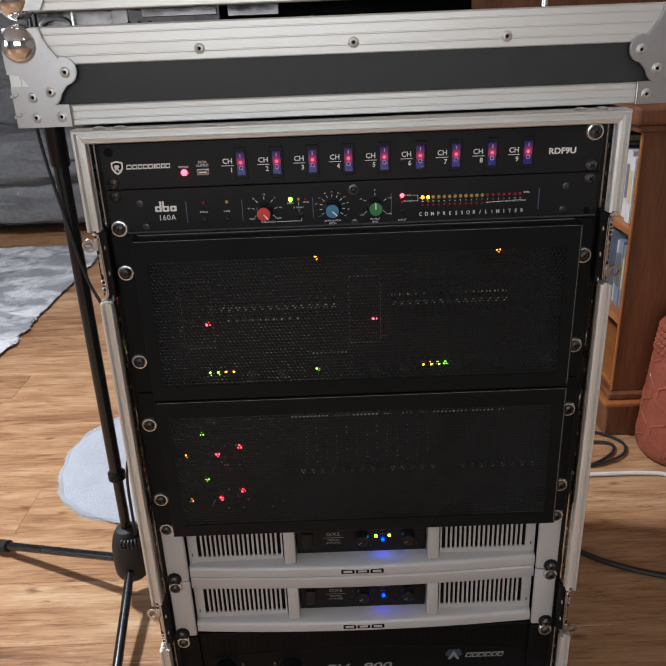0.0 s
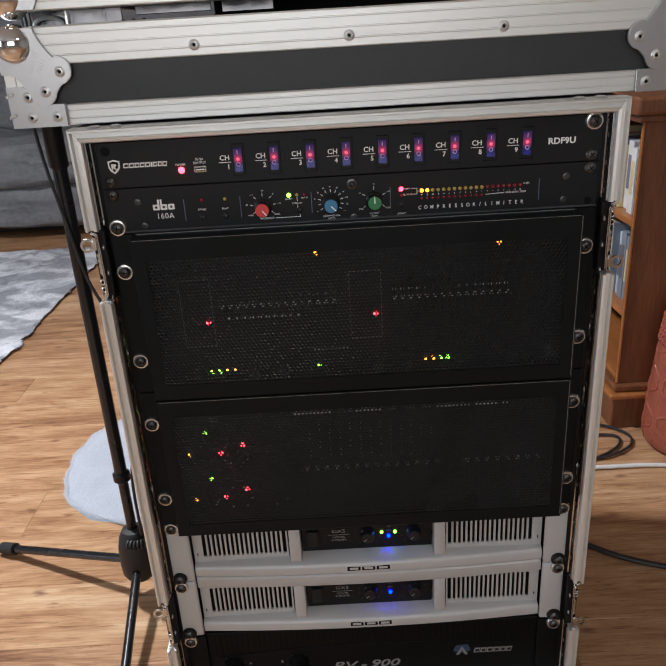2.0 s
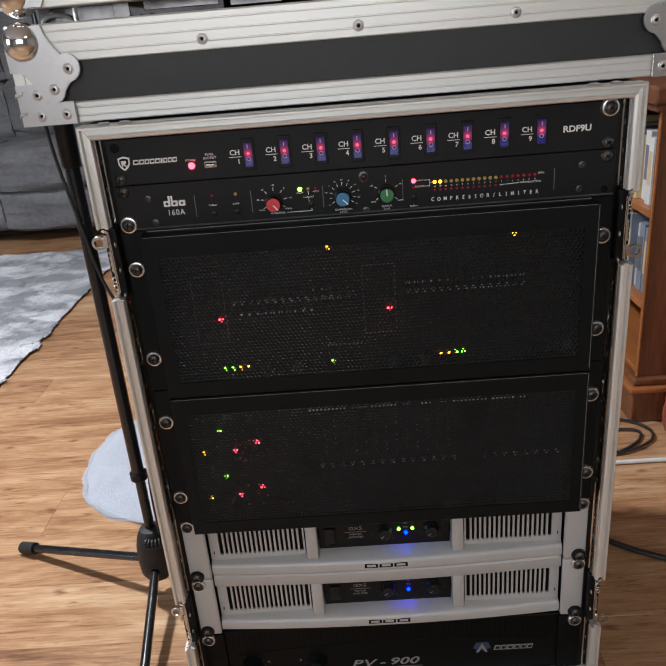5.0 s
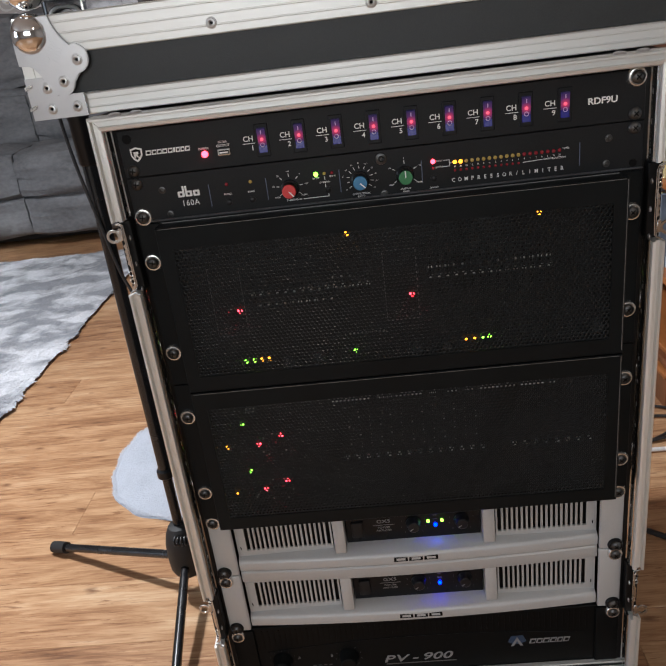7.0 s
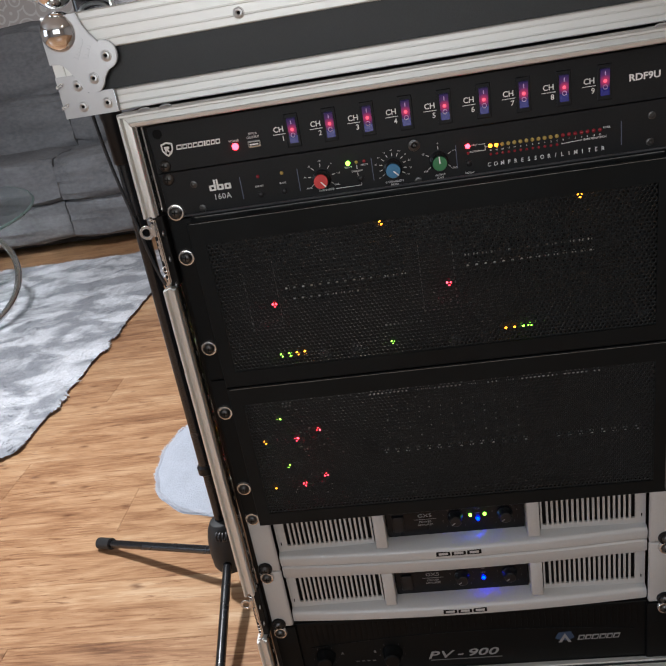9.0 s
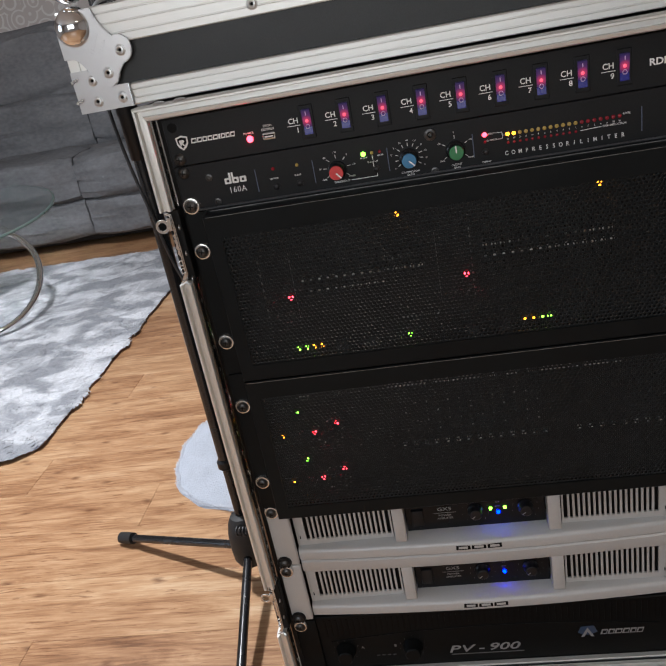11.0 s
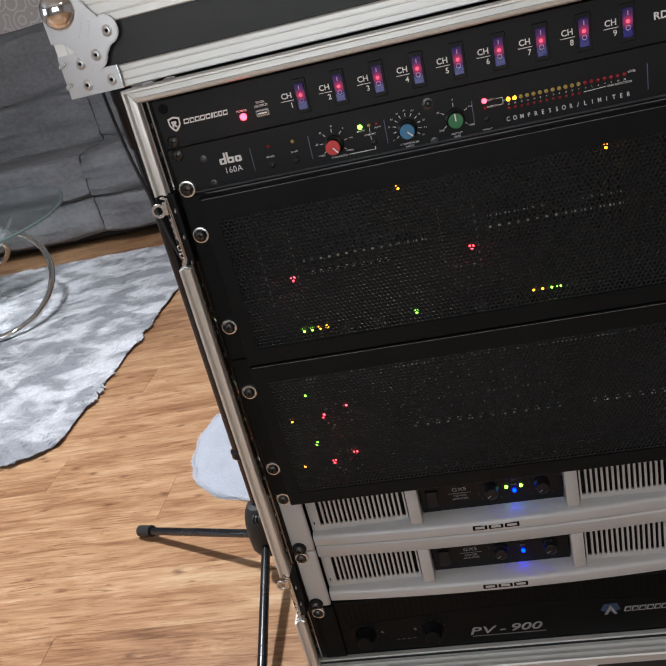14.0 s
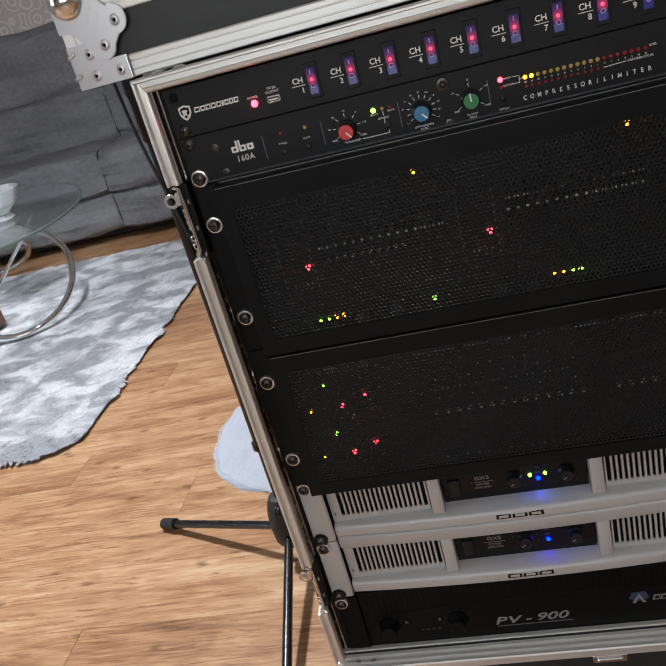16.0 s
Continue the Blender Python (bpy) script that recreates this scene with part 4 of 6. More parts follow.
def upright_edging(x0, x1, y, n=2):
    """Plan of an extruded corner strip with n grooves in its face."""
    pts = [(x0, y + 0.012), (x0, y)]
    for i in range(n):
        x = x0 + (x1 - x0) * (i + 0.9) / (n + 0.8)
        q = math.copysign(1, x1 - x0)
        pts += [(x - 0.0009 * q, y), (x - 0.0005 * q, y + 0.0010), (x + 0.0005 * q, y + 0.0010), (x + 0.0009 * q, y)]
    return pts + [(x1, y), (x1, y + 0.012)]


def ball_case(name, label, z0, z1):
    """A flight case with grooved edging, a laminate band and ball corners."""
    fc = thing(name, label, "flight case", (0, 0.3, z0))
    bh = z1 - 0.033
    part("front_band", box(B(), -0.305, 0.311, 0.0062, 0.0149, z0 + 0.0195, bh + 0.0005), LAMINATE, fc, "black laminate front")
    part("top_edge", extrude(B(), grooved(bh, z1, 0.003, 3), along_x, -0.3128, 0.3185), ALU, fc, "grooved aluminium edging")
    part("bottom_edge", extrude(B(), grooved(z0, z0 + 0.019, 0.003, 2, 0.0007), along_x, -0.3128, 0.3185), ALU, fc, "aluminium edging strip")
    for s in (-1, 1):
        sh = 0.007 if s > 0 else 0.0
        part("side_wall", box(B(), s * 0.303, s * 0.3125, 0.0335, 0.64, z0 + 0.001, z1 - 0.001), LAMINATE, fc, "black laminate side")
        bm = extrude(B(), corner_plate(s, z1, 0.3145 + sh), along_y, -0.0018, 0.0016)
        bmesh.ops.bevel(bm, geom=[e for e in bm.edges if all(v.co.y < -0.001 for v in e.verts)], offset=0.0007, segments=2, affect="EDGES")
        part("corner_plate", bm, ZINC, fc, "pressed steel ball corner plate", True)
        part("corner_ball", ball(B(), (s * (0.2985 + sh), 0.006, z1 - 0.0145), 0.0178, 32), CHROME, fc, "chrome ball corner", True)
        part("corner_ball", ball(B(), (s * 0.2985, 0.62, z1 - 0.013), 0.0185, 24), CHROME, fc, "chrome ball corner", True)
        part("upright_edge", extrude(B(), upright_edging(s * (0.3136 + sh), s * (0.2810 + sh), 0.0022), along_z, z0 + 0.0192, bh - 0.0002), ALU_V, fc, "grooved aluminium corner strip")
        outline = [(0.3140, -0.0004), (0.3140, 0.0365), (0.2975, 0.0365), (0.2860, 0.0275), (0.2860, 0.0200), (0.2618, 0.0195), (0.2618, -0.0004)]
        bm = extrude(B(), [(s * (x + sh), z0 + z) for x, z in outline], along_y, 0.0004, 0.0021)
        bmesh.ops.bevel(bm, geom=[e for e in bm.edges if all(v.co.y < 0.001 for v in e.verts)], offset=0.0005, segments=2, affect="EDGES")
        bracket = part("corner_bracket", bm, ZINC, fc, "steel corner bracket", True)
        part("pressed_rim", tube(B(), [(s * (0.2620 + sh), 0.0006, z0 + z) for z in (0.0195, 0.0130, 0.0060, 0.0002)], 0.0009, 8), BRIGHTALU, bracket, "rolled bright end of the bracket", True)
        for z in (0.0090, 0.0270):
            bm = extrude(B(), [(s * (0.3148 + sh), z0 + z - 0.0010), (s * (0.3085 + sh), z0 + z + 0.0012), (s * (0.3072 + sh), z0 + z + 0.0038), (s * (0.3092 + sh), z0 + z + 0.0042), (s * (0.3148 + sh), z0 + z + 0.0022)], along_y, -0.0012, 0.0003)
            part("bent_tab", bm, STEEL, bracket, "folded steel tab")
        for x, z in ((0.2605, z1 - 0.0392), (0.2770, z1 - 0.0560)):
            rivet(s * (x + sh), -0.0018, z, fc)
        for x, z in ((0.2948, z0 + 0.0268), (0.2948, z0 + 0.0085), (0.2710, z0 + 0.0085)):
            rivet(s * (x + sh), 0.0004, z, fc)
        # raised bars where a maker's mark is pressed
        for k in range(2):
            for j in range(7 - 2 * k):
                u = (j - 3 + k) * 0.0029
                cx, cz = 0.2835 + sh - 0.0066 * k - 0.5 * u, z1 - 0.030 - 0.0040 * k + 0.86 * u
                bm = B()
                bmesh.ops.create_cube(bm, size=1, matrix=Matrix.Translation((s * cx, -0.0018, cz)) @ pose(0, 0, 0, 0, s * 60, 0) @ Matrix.Diagonal((0.0008 + 0.0004 * (j % 2), 0.0009, 0.0042, 1)))
                part("pressed_mark", bm, ZINC, fc)
    for x in (-0.136, 0.005, 0.145):
        rivet(x, 0.0028, z1 - 0.0235, fc)
    part("back_wall", box(B(), -0.3, 0.3, 0.63, 0.64, z0, z1 - 0.012), LAMINATE, fc, "black laminate back")
    part("deck", box(B(), -0.3029, 0.3029, 0.034, 0.6299, z1 - 0.05, z1 - 0.04), LAMINATE, fc, "black laminate deck")
    part("underside", box(B(), -0.3029, 0.3029, 0.034, 0.6299, z0 + 0.001, z0 + 0.008), LAMINATE, fc)
    return fc


lower = ball_case("mixer_case", "black flight case with grooved aluminium and ball corners", 0.9375, 1.0245)

# case stacked above, only its lower rim and corners come into view
upper = thing("stacked_case", "second flight case stacked on the ball corners", "flight case", (0, 0.3, 1.036))
part("bottom_edge", extrude(B(), grooved(1.037, 1.07, 0.003, 3), along_x, -0.3128, 0.3185), ALU, upper, "grooved aluminium edging")
part("front_band", box(B(), -0.305, 0.305, 0.0062, 0.0149, 1.0705, 1.2), LAMINATE, upper, "black laminate front")
part("top_edge", extrude(B(), grooved(1.2005, 1.23, 0.003, 2), along_x, -0.3128, 0.3185), ALU, upper, "grooved aluminium edging")
part("lid", box(B(), -0.3, 0.3, 0.034, 0.6, 1.2, 1.22), LAMINATE, upper, "black laminate lid")
part("underside", box(B(), -0.3, 0.3, 0.034, 0.6, 1.06, 1.07), LAMINATE, upper, "black laminate underside")
for s in (-1, 1):
    part("side_wall", box(B(), s * 0.303, s * 0.3125, 0.034, 0.62, 1.05, 1.225), LAMINATE, upper, "black laminate side")
    part("corner_ball", ball(B(), (s * 0.2985, 0.012, 1.0485), 0.0185, 32), CHROME, upper, "chrome ball corner", True)
    part("corner_plate", extrude(B(), [(s * x, z) for x, z in ((0.3135, 1.038), (0.3135, 1.085), (0.26, 1.098), (0.249, 1.088), (0.262, 1.06), (0.274, 1.038))], along_y, -0.0006, 0.0028), ZINC, upper, "pressed steel ball corner plate")
WAVY = material("wavy_polished_steel", (0.15, 0.15, 0.16), 0.22, 1.0, 0.3, 20, 40, 0.4, bump_scale=18, depth=0.006)
for x0, x1, y, z0, z1 in ((-0.2985, -0.2640, 0.056, 1.0235, 1.0405), (-0.2590, -0.2240, 0.050, 1.0235, 1.0420), (-0.2238, -0.2080, 0.047, 1.0235, 1.0440), (-0.1980, -0.1250, 0.060, 1.0300, 1.0460), (-0.1150, -0.0650, 0.064, 1.0280, 1.0440)):
    part("tongue_plate", box(B(), x0, x1, y, y + 0.002, z0, z1, 0.0006), WAVY, upper, "polished steel tongue between the cases")
part("tongue_strip", box(B(), -0.2625, -0.2595, 0.046, 0.048, 1.0235, 1.0440, 0.0006), BRIGHTALU, upper, "bright upright strip")
part("tongue_arc", tube(B(), [(-0.2800 + 0.0140 * math.cos(t), 0.051, 1.0250 + 0.0070 * math.sin(t)) for t in np.linspace(0.1, math.pi - 0.1, 24)], 0.0020, 8), ALU, upper, "bright curved handle", True)
for x in (-0.2060, -0.1960, -0.1860, -0.0320, 0.0150):
    part("tongue_screw", ball(B(), (x, 0.040, 1.0245), 0.0022, 12), STEEL, upper, "", True)
part("tongue_knob", lathe(B(), [(0.006, 0), (0.006, 0.004), (0.0035, 0.006), (0.0035, 0.012), (0.006, 0.014), (0.005, 0.018)], pose(0.190, 0.05, 1.0200), 18), CHROME, upper, "small chrome knob", True)


unit = thing("equipment_box", "black plastic equipment box lying in the mixer case", "box", (0, 0.36, 0.9845))
part("body", box(B(), -0.155, 0.168, 0.30, 0.42, 0.9846, 1.052, 0.004, 2), PLASTIC, unit, "", True)
part("seam", box(B(), -0.1545, 0.1675, 0.2994, 0.30, 1.030, 1.0315), BLACKPRINT_SHADE, unit)

# ---------- rack units ----------
def screw_mesh():
    bm = lathe(B(), [(0.0056, 0), (0.0056, 0.0014), (0.0040, 0.0032), (0.0016, 0.0037)], None, 20)
    return to_mesh(bm, "screw", SCREW, True)


def cup_mesh():
    bm = lathe(B(), [(0.0088, 0), (0.0088, 0.0016), (0.0078, 0.0034), (0.0066, 0.0036), (0.0060, 0.0022)], None, 28)
    return to_mesh(bm, "cup_washer", CUPSTEEL, True)


SCREWME, CUPME = screw_mesh(), cup_mesh()
bm = box(box(B(), -0.0028, 0.0028, -0.0005, 0.0005, 0, 0.0004), -0.0005, 0.0005, -0.0028, 0.0028, 0, 0.0005)
CROSSME = to_mesh(bm, "cross_slot", BLACKPRINT_SHADE)
BLACKCUP = to_mesh(lathe(B(), [(0.0088, 0), (0.0088, 0.0016), (0.0078, 0.0034), (0.0066, 0.0036), (0.0060, 0.0022)], None, 28), "cup_washer", PLASTIC, True)


def rack_screw(x, z, parent, cup=None, y=0.0):
    lift = 0.0026 if cup else 0
    sc = put("screw", SCREWME, parent, pose(x, y - lift, z, 90))
    put("cross_slot", CROSSME, sc, pose(x, y - lift - 0.0036, z, 90, (x * 977) % 60))
    if cup:
        put("cup_washer", cup, sc, pose(x, y, z, 90), "bright cup washer" if cup is CUPME else "black cup washer")


def faceplate(z0, z1, parent, mat, y=0.0, half=0.2413, thick=0.0035):
    return part("faceplate", box(B(), -half, half, y, y + thick, z0, z1, 0.0005), mat, parent, "black metal faceplate")


def led(x, y, z, mat, parent, r=0.0022, label=""):
    bm = ball(B(), (0, 0, 0), r, 12)
    key = ("led", mat.name, r)
    if key not in TEXTS:
        TEXTS[key] = to_mesh(bm, "led", mat, True)
    else:
        bm.free()
    return put("led", TEXTS[key], parent, pose(x, y, z), label)


def bar(x0, x1, z0, z1, y, mat, parent, name="print", d=0.0004):
    return part(name, box(B(), x0, x1, y - d, y + 0.0001, z0, z1), mat, parent)


def line(x0, z0, x1, z1, w, y, mat, parent, name="print"):
    L = math.hypot(x1 - x0, z1 - z0)
    bm = box(B(), -L / 2, L / 2, -0.0004, 0.0001, -w / 2, w / 2)
    bm.transform(pose((x0 + x1) / 2, y, (z0 + z1) / 2, 0, -math.degrees(math.atan2(z1 - z0, x1 - x0)), 0))
    return part(name, bm, mat, parent)


def chassis(parent, z0, z1, depth=0.3):
    part("chassis", box(B(), -0.218, 0.218, 0.012, depth, z0 + 0.001, z1 - 0.001), GEAR, parent, "black metal chassis")


# --- power sequencer, 1U
zs = ZT - U
seq = thing("power_sequencer", "black one-unit power sequencer with nine lit switches", "rack unit", (0, 0, zs))
faceplate(zs + 0.0004, ZT - 0.0004, seq, PANEL)
chassis(seq, zs, ZT)
SWB = to_mesh(box(B(), -0.0064, 0.0064, -0.0012, 0.0002, -0.0150, 0.0150, 0.0006), "switch_bezel", PANEL)
bm = B()
extrude(bm, [(-0.0012, 0.0112), (-0.0042, 0.0108), (-0.0028, 0.0), (-0.0016, -0.0045), (-0.0008, -0.0045), (-0.0008, 0.0112)], along_x, -0.0038, 0.0038)
ROCKUP = to_mesh(bm, "rocker", ROCKER)
bm = B()
extrude(bm, [(-0.0008, -0.0046), (-0.0017, -0.0046), (-0.0022, -0.0112), (-0.0008, -0.0112)], along_x, -0.0038, 0.0038)
ROCKDN = to_mesh(bm, "rocker_foot", ROCKERLOW)
LAMPME = to_mesh(lathe(B(), [(0.0017, 0.0022), (0.0015, 0.0034), (0.0008, 0.0037)], pose(0, 0, 0.0010, 90), 18), "rocker_lamp", ROCKLAMP, True)
bm = B()
tube(bm, [(0.0018 * math.cos(t), -0.0030, -0.0040 + 0.0018 * math.sin(t)) for t in np.linspace(0, 2 * math.pi, 16, endpoint=False)], 0.00035, 5, True)
box(bm, -0.0004, 0.0004, -0.0042, -0.0036, 0.0058, 0.0092)
MARKME = to_mesh(bm, "rocker_mark", ROCKMARK)
for i in range(9):
    x = -0.1066 + 0.03455 * i
    sw = put("switch", SWB, seq, pose(x, 0, 0.8968), "rocker switch in a black bezel")
    put("rocker", ROCKUP, sw, pose(x, 0, 0.8968), "translucent purple rocker")
    put("rocker_foot", ROCKDN, sw, pose(x, 0, 0.8968), "dark blue rocker foot")
    put("rocker_lamp", LAMPME, sw, pose(x, 0, 0.8968), "red lamp glowing in the rocker")
    put("rocker_mark", MARKME, sw, pose(x, 0, 0.8968))
    letters("CH", x - 0.0130, -0.0004, 0.8990, 0.0068, WHITE, seq, bold=0.0001)
    letters(str(i + 1), x - 0.0098, -0.0004, 0.8905, 0.0064, WHITE, seq, bold=0.00008)
    bar(x - 0.0188, x - 0.0070, 0.8946, 0.8951, 0, WHITE, seq)
letters("RDF9U", 0.2035, -0.0004, 0.8965, 0.0080, WHITE, seq, bold=0.0002, width=1.1)
letters("POWER", -0.1625, -0.0004, 0.8952, 0.0028, WHITE, seq)
letters("5V/2A", -0.1440, -0.0004, 0.8993, 0.0032, WHITE, seq)
letters("OUTPUT", -0.1440, -0.0004, 0.8960, 0.0032, WHITE, seq)
led(-0.1622, -0.0005, 0.8900, LED_RED, seq, 0.0032, "lit red power lamp")
usb = part("usb_socket", box(B(), -0.1502, -0.1378, -0.0012, 0.0003, 0.8868, 0.8932, 0.0012, 2), STEEL, seq, "bright usb socket")
bar(-0.1487, -0.1393, 0.8884, 0.8916, -0.0012, BLACKPRINT_SHADE, usb, "socket_opening")
bar(-0.1480, -0.1400, 0.8892, 0.8904, -0.0015, WHITE, usb, "socket_tongue")
# maker's shield and word as plain shapes
bm = extrude(B(), [(-0.2320, 0.9020), (-0.2265, 0.9036), (-0.2205, 0.9020), (-0.2208, 0.8960), (-0.2230, 0.8925), (-0.2265, 0.8900), (-0.2298, 0.8925), (-0.2318, 0.8960)], along_y, -0.0005, 0.0001)
shield = part("emblem", bm, WHITE, seq, "white shield emblem")
bm = extrude(B(), [(-0.2305, 0.9008), (-0.2265, 0.9020), (-0.2220, 0.9008), (-0.2222, 0.8964), (-0.2265, 0.8918), (-0.2303, 0.8964)], along_y, -0.0008, -0.00051)
part("emblem_field", bm, BLACKPRINT_SHADE, shield)
bm = extrude(B(), [(-0.2290, 0.8995), (-0.2245, 0.8995), (-0.2238, 0.8978), (-0.2255, 0.8966), (-0.2240, 0.8940), (-0.2255, 0.8940), (-0.2270, 0.8962), (-0.2275, 0.8940), (-0.2285, 0.8946)], along_y, -0.0011, -0.00081)
part("emblem_mark", bm, WHITE, shield)
x = -0.2178
for k, w in enumerate((0.0050, 0.0044, 0.0042, 0.0044, 0.0044, 0.0018, 0.0036, 0.0036, 0.0042)):
    bm = extrude(B(), [(x, 0.8950), (x + w, 0.8950), (x + w + 0.0007, 0.8995), (x + 0.0007, 0.8995)], along_y, -0.0004, 0.0001)
    blk = part("brand_block", bm, WHITE, seq, "white printed block of the maker's mark")
    if w > 0.003:
        bm = extrude(B(), [(x + 0.0012, 0.8962), (x + w - 0.0004, 0.8962), (x + w + 0.0000, 0.8983), (x + 0.0016, 0.8983)], along_y, -0.0007, -0.00041)
        part("block_opening", bm, BLACKPRINT_SHADE, blk)
    x += w + 0.0008
for x in (-0.2326, 0.2326):
    rack_screw(x, ZT - U + 0.00635, seq)
rack_screw(0.2326, ZT - 0.00635, seq, CUPME)
part("mount_hole", cyl(B(), (-0.2326, -0.0006, ZT - 0.00835), (-0.2326, 0.001, ZT - 0.00835), 0.0045, seg=18), BLACKPRINT_SHADE, seq, "empty mounting hole")

# --- compressor, 1U
zc = ZT - 2 * U
comp = thing("compressor", "black one-unit compressor with three coloured knobs", "rack unit", (0, 0, zc))
faceplate(zc + 0.0004, zs - 0.0004, comp, PANEL, 0.0003)
chassis(comp, zc, zs)
# the lip's highlight is in its paler colour
part("lower_lip", box(B(), -0.2413, 0.2413, -0.0022, 0.0002, zc + 0.0006, zc + 0.0024, 0.0006), LIP, comp, "raised lower lip")
FY = 0.0003


def knob(x, z, r, cap, angle, parent, label):
    kb = part("knob", lathe(B(), [(r * 1.35, 0), (r * 1.30, 0.003), (r * 1.02, 0.0045), (r * 0.98, 0.0115), (r * 0.9, 0.0125)], pose(x, FY, z, 90), 36), PLASTIC, parent, label, True)
    part("knob_cap", lathe(B(), [(r, 0.0125), (r, 0.0135), (r * 0.93, 0.0142), (r * 0.3, 0.0143)], pose(x, FY, z, 90), 36), cap, kb, "", True)
    a = radians(angle)
    line(x, z, x + r * 0.98 * math.cos(a), z + r * 0.98 * math.sin(a), 0.0011, FY - 0.0145, WHITE, kb, "pointer")
    for ring in range(18):
        t = 2 * math.pi * ring / 18
        put("grip_rib", GRIP, kb, pose(x + r * 1.0 * math.cos(t), FY - 0.008, z + r * 1.0 * math.sin(t)))
    return kb


GRIP = to_mesh(box(B(), -0.0004, 0.0004, -0.0032, 0.0035, -0.0004, 0.0004), "grip_rib", PLASTIC)


def scale(x, z, r, a0, a1, n, texts, parent, s=0.0021, ln=0.003):
    for i in range(n):
        a = radians(a0 + (a1 - a0) * i / (n - 1))
        c, q = math.cos(a), math.sin(a)
        line(x + r * c, z + r * q, x + (r + ln) * c, z + (r + ln) * q, 0.0005, FY, WHITE, parent)
        if i < len(texts) and texts[i]:
            letters(texts[i], x + (r + ln + 0.0032) * c, FY - 0.0004, z + (r + ln + 0.0024) * q, s, WHITE, parent)


KZ = 0.8505
knob(-0.0872, KZ - 0.0016, 0.0066, REDCAP, -50, comp, "knob with a red cap")
knob(-0.0202, KZ - 0.0012, 0.0066, BLUECAP, -45, comp, "knob with a blue cap")
knob(0.0222, KZ - 0.0008, 0.0066, GREENCAP, 92, comp, "knob with a green cap")
scale(-0.0872, KZ, 0.0098, 215, -35, 7, ["-40dBu", "-30", "-20", "-10", "0", "+10", "+20dBu"], comp)
scale(-0.0202, KZ, 0.0098, 215, -35, 11, ["1:1", "", "2:1", "3:1", "4:1", "6:1", "10:1", "inf", "-5:1", "-2:1", "-1:1"], comp, 0.0019)
scale(0.0222, KZ, 0.0098, 215, -35, 5, ["-20dB", "-10", "0", "+10", "+20dB"], comp)
letters("THRESHOLD", -0.0845, FY - 0.0004, 0.8380, 0.0026, WHITE, comp)
line(-0.0755, 0.8380, -0.0508, 0.8380, 0.0005, FY, WHITE, comp)
line(-0.0510, 0.8380, -0.0510, 0.8410, 0.0005, FY, WHITE, comp)
letters("COMPRESSION", -0.0202, FY - 0.0004, 0.8368, 0.0025, WHITE, comp)
letters("RATIO", -0.0202, FY - 0.0004, 0.8342, 0.0025, WHITE, comp)
letters("OUTPUT", 0.0222, FY - 0.0004, 0.8368, 0.0025, WHITE, comp)
letters("GAIN", 0.0222, FY - 0.0004, 0.8342, 0.0025, WHITE, comp)
letters("BYPASS", -0.1472, FY - 0.0004, 0.8505, 0.0024, WHITE, comp)
letters("SLAVE", -0.1245, FY - 0.0004, 0.8505, 0.0024, WHITE, comp)
letters("BELOW", -0.0612, FY - 0.0004, 0.8560, 0.0020, WHITE, comp)
letters("ABOVE", -0.0460, FY - 0.0004, 0.8565, 0.0020, WHITE, comp)
letters("OVEREASY", -0.0535, FY - 0.0004, 0.8515, 0.0022, WHITE, comp)
line(-0.0532, 0.8572, -0.0532, 0.8535, 0.0005, FY, WHITE, comp)
line(-0.0532, 0.8500, -0.0532, 0.8465, 0.0005, FY, WHITE, comp)
led(-0.1470, 0, 0.8598, LED_RED_DIM, comp, 0.0017, "unlit red lamp with a faint added glow")
led(-0.1240, 0, 0.8598, LED_AMBER_DIM, comp, 0.0017, "unlit yellow lamp with a faint added glow")
led(-0.0612, 0, 0.8596, LED_GREEN, comp, 0.0022, "lit green lamp")
led(-0.0532, 0, 0.8596, LED_AMBER_DIM, comp, 0.0016, "unlit yellow lamp with a faint added glow")
led(-0.0460, 0, 0.8596, LED_RED_DIM, comp, 0.0016, "unlit red lamp with a faint added glow")
led(0.0490, 0, 0.8592, LED_RED, comp, 0.0022, "lit red lamp")
led(0.0490, 0, 0.8528, LED_RED_DIM, comp, 0.0014, "unlit red lamp with a faint added glow")
for x, z in ((-0.1472, 0.8425), (-0.1245, 0.8425), (-0.0512, 0.8440), (0.0490, 0.8435)):
    part("button", lathe(B(), [(0.0034, 0), (0.0034, 0.0012), (0.0026, 0.0012), (0.0025, 0.0022), (0.0020, 0.0025)], pose(x, FY, z, 90), 20), PLASTIC, comp, "small round black push button", True)
letters("INPUT", 0.0548, FY - 0.0004, 0.8592, 0.0022, WHITE, comp)
letters("OUTPUT", 0.0548, FY - 0.0004, 0.8535, 0.0022, WHITE, comp)
letters("DISPLAY", 0.0490, FY - 0.0004, 0.8350, 0.0022, WHITE, comp)
for z in (0.8592, 0.8535):
    line(0.0588, z, 0.0645, z, 0.0004, FY, WHITE, comp)
line(0.0645, 0.8592, 0.0645, 0.8535, 0.0004, FY, WHITE, comp)
line(0.0645, 0.8563, 0.0668, 0.8563, 0.0004, FY, WHITE, comp)
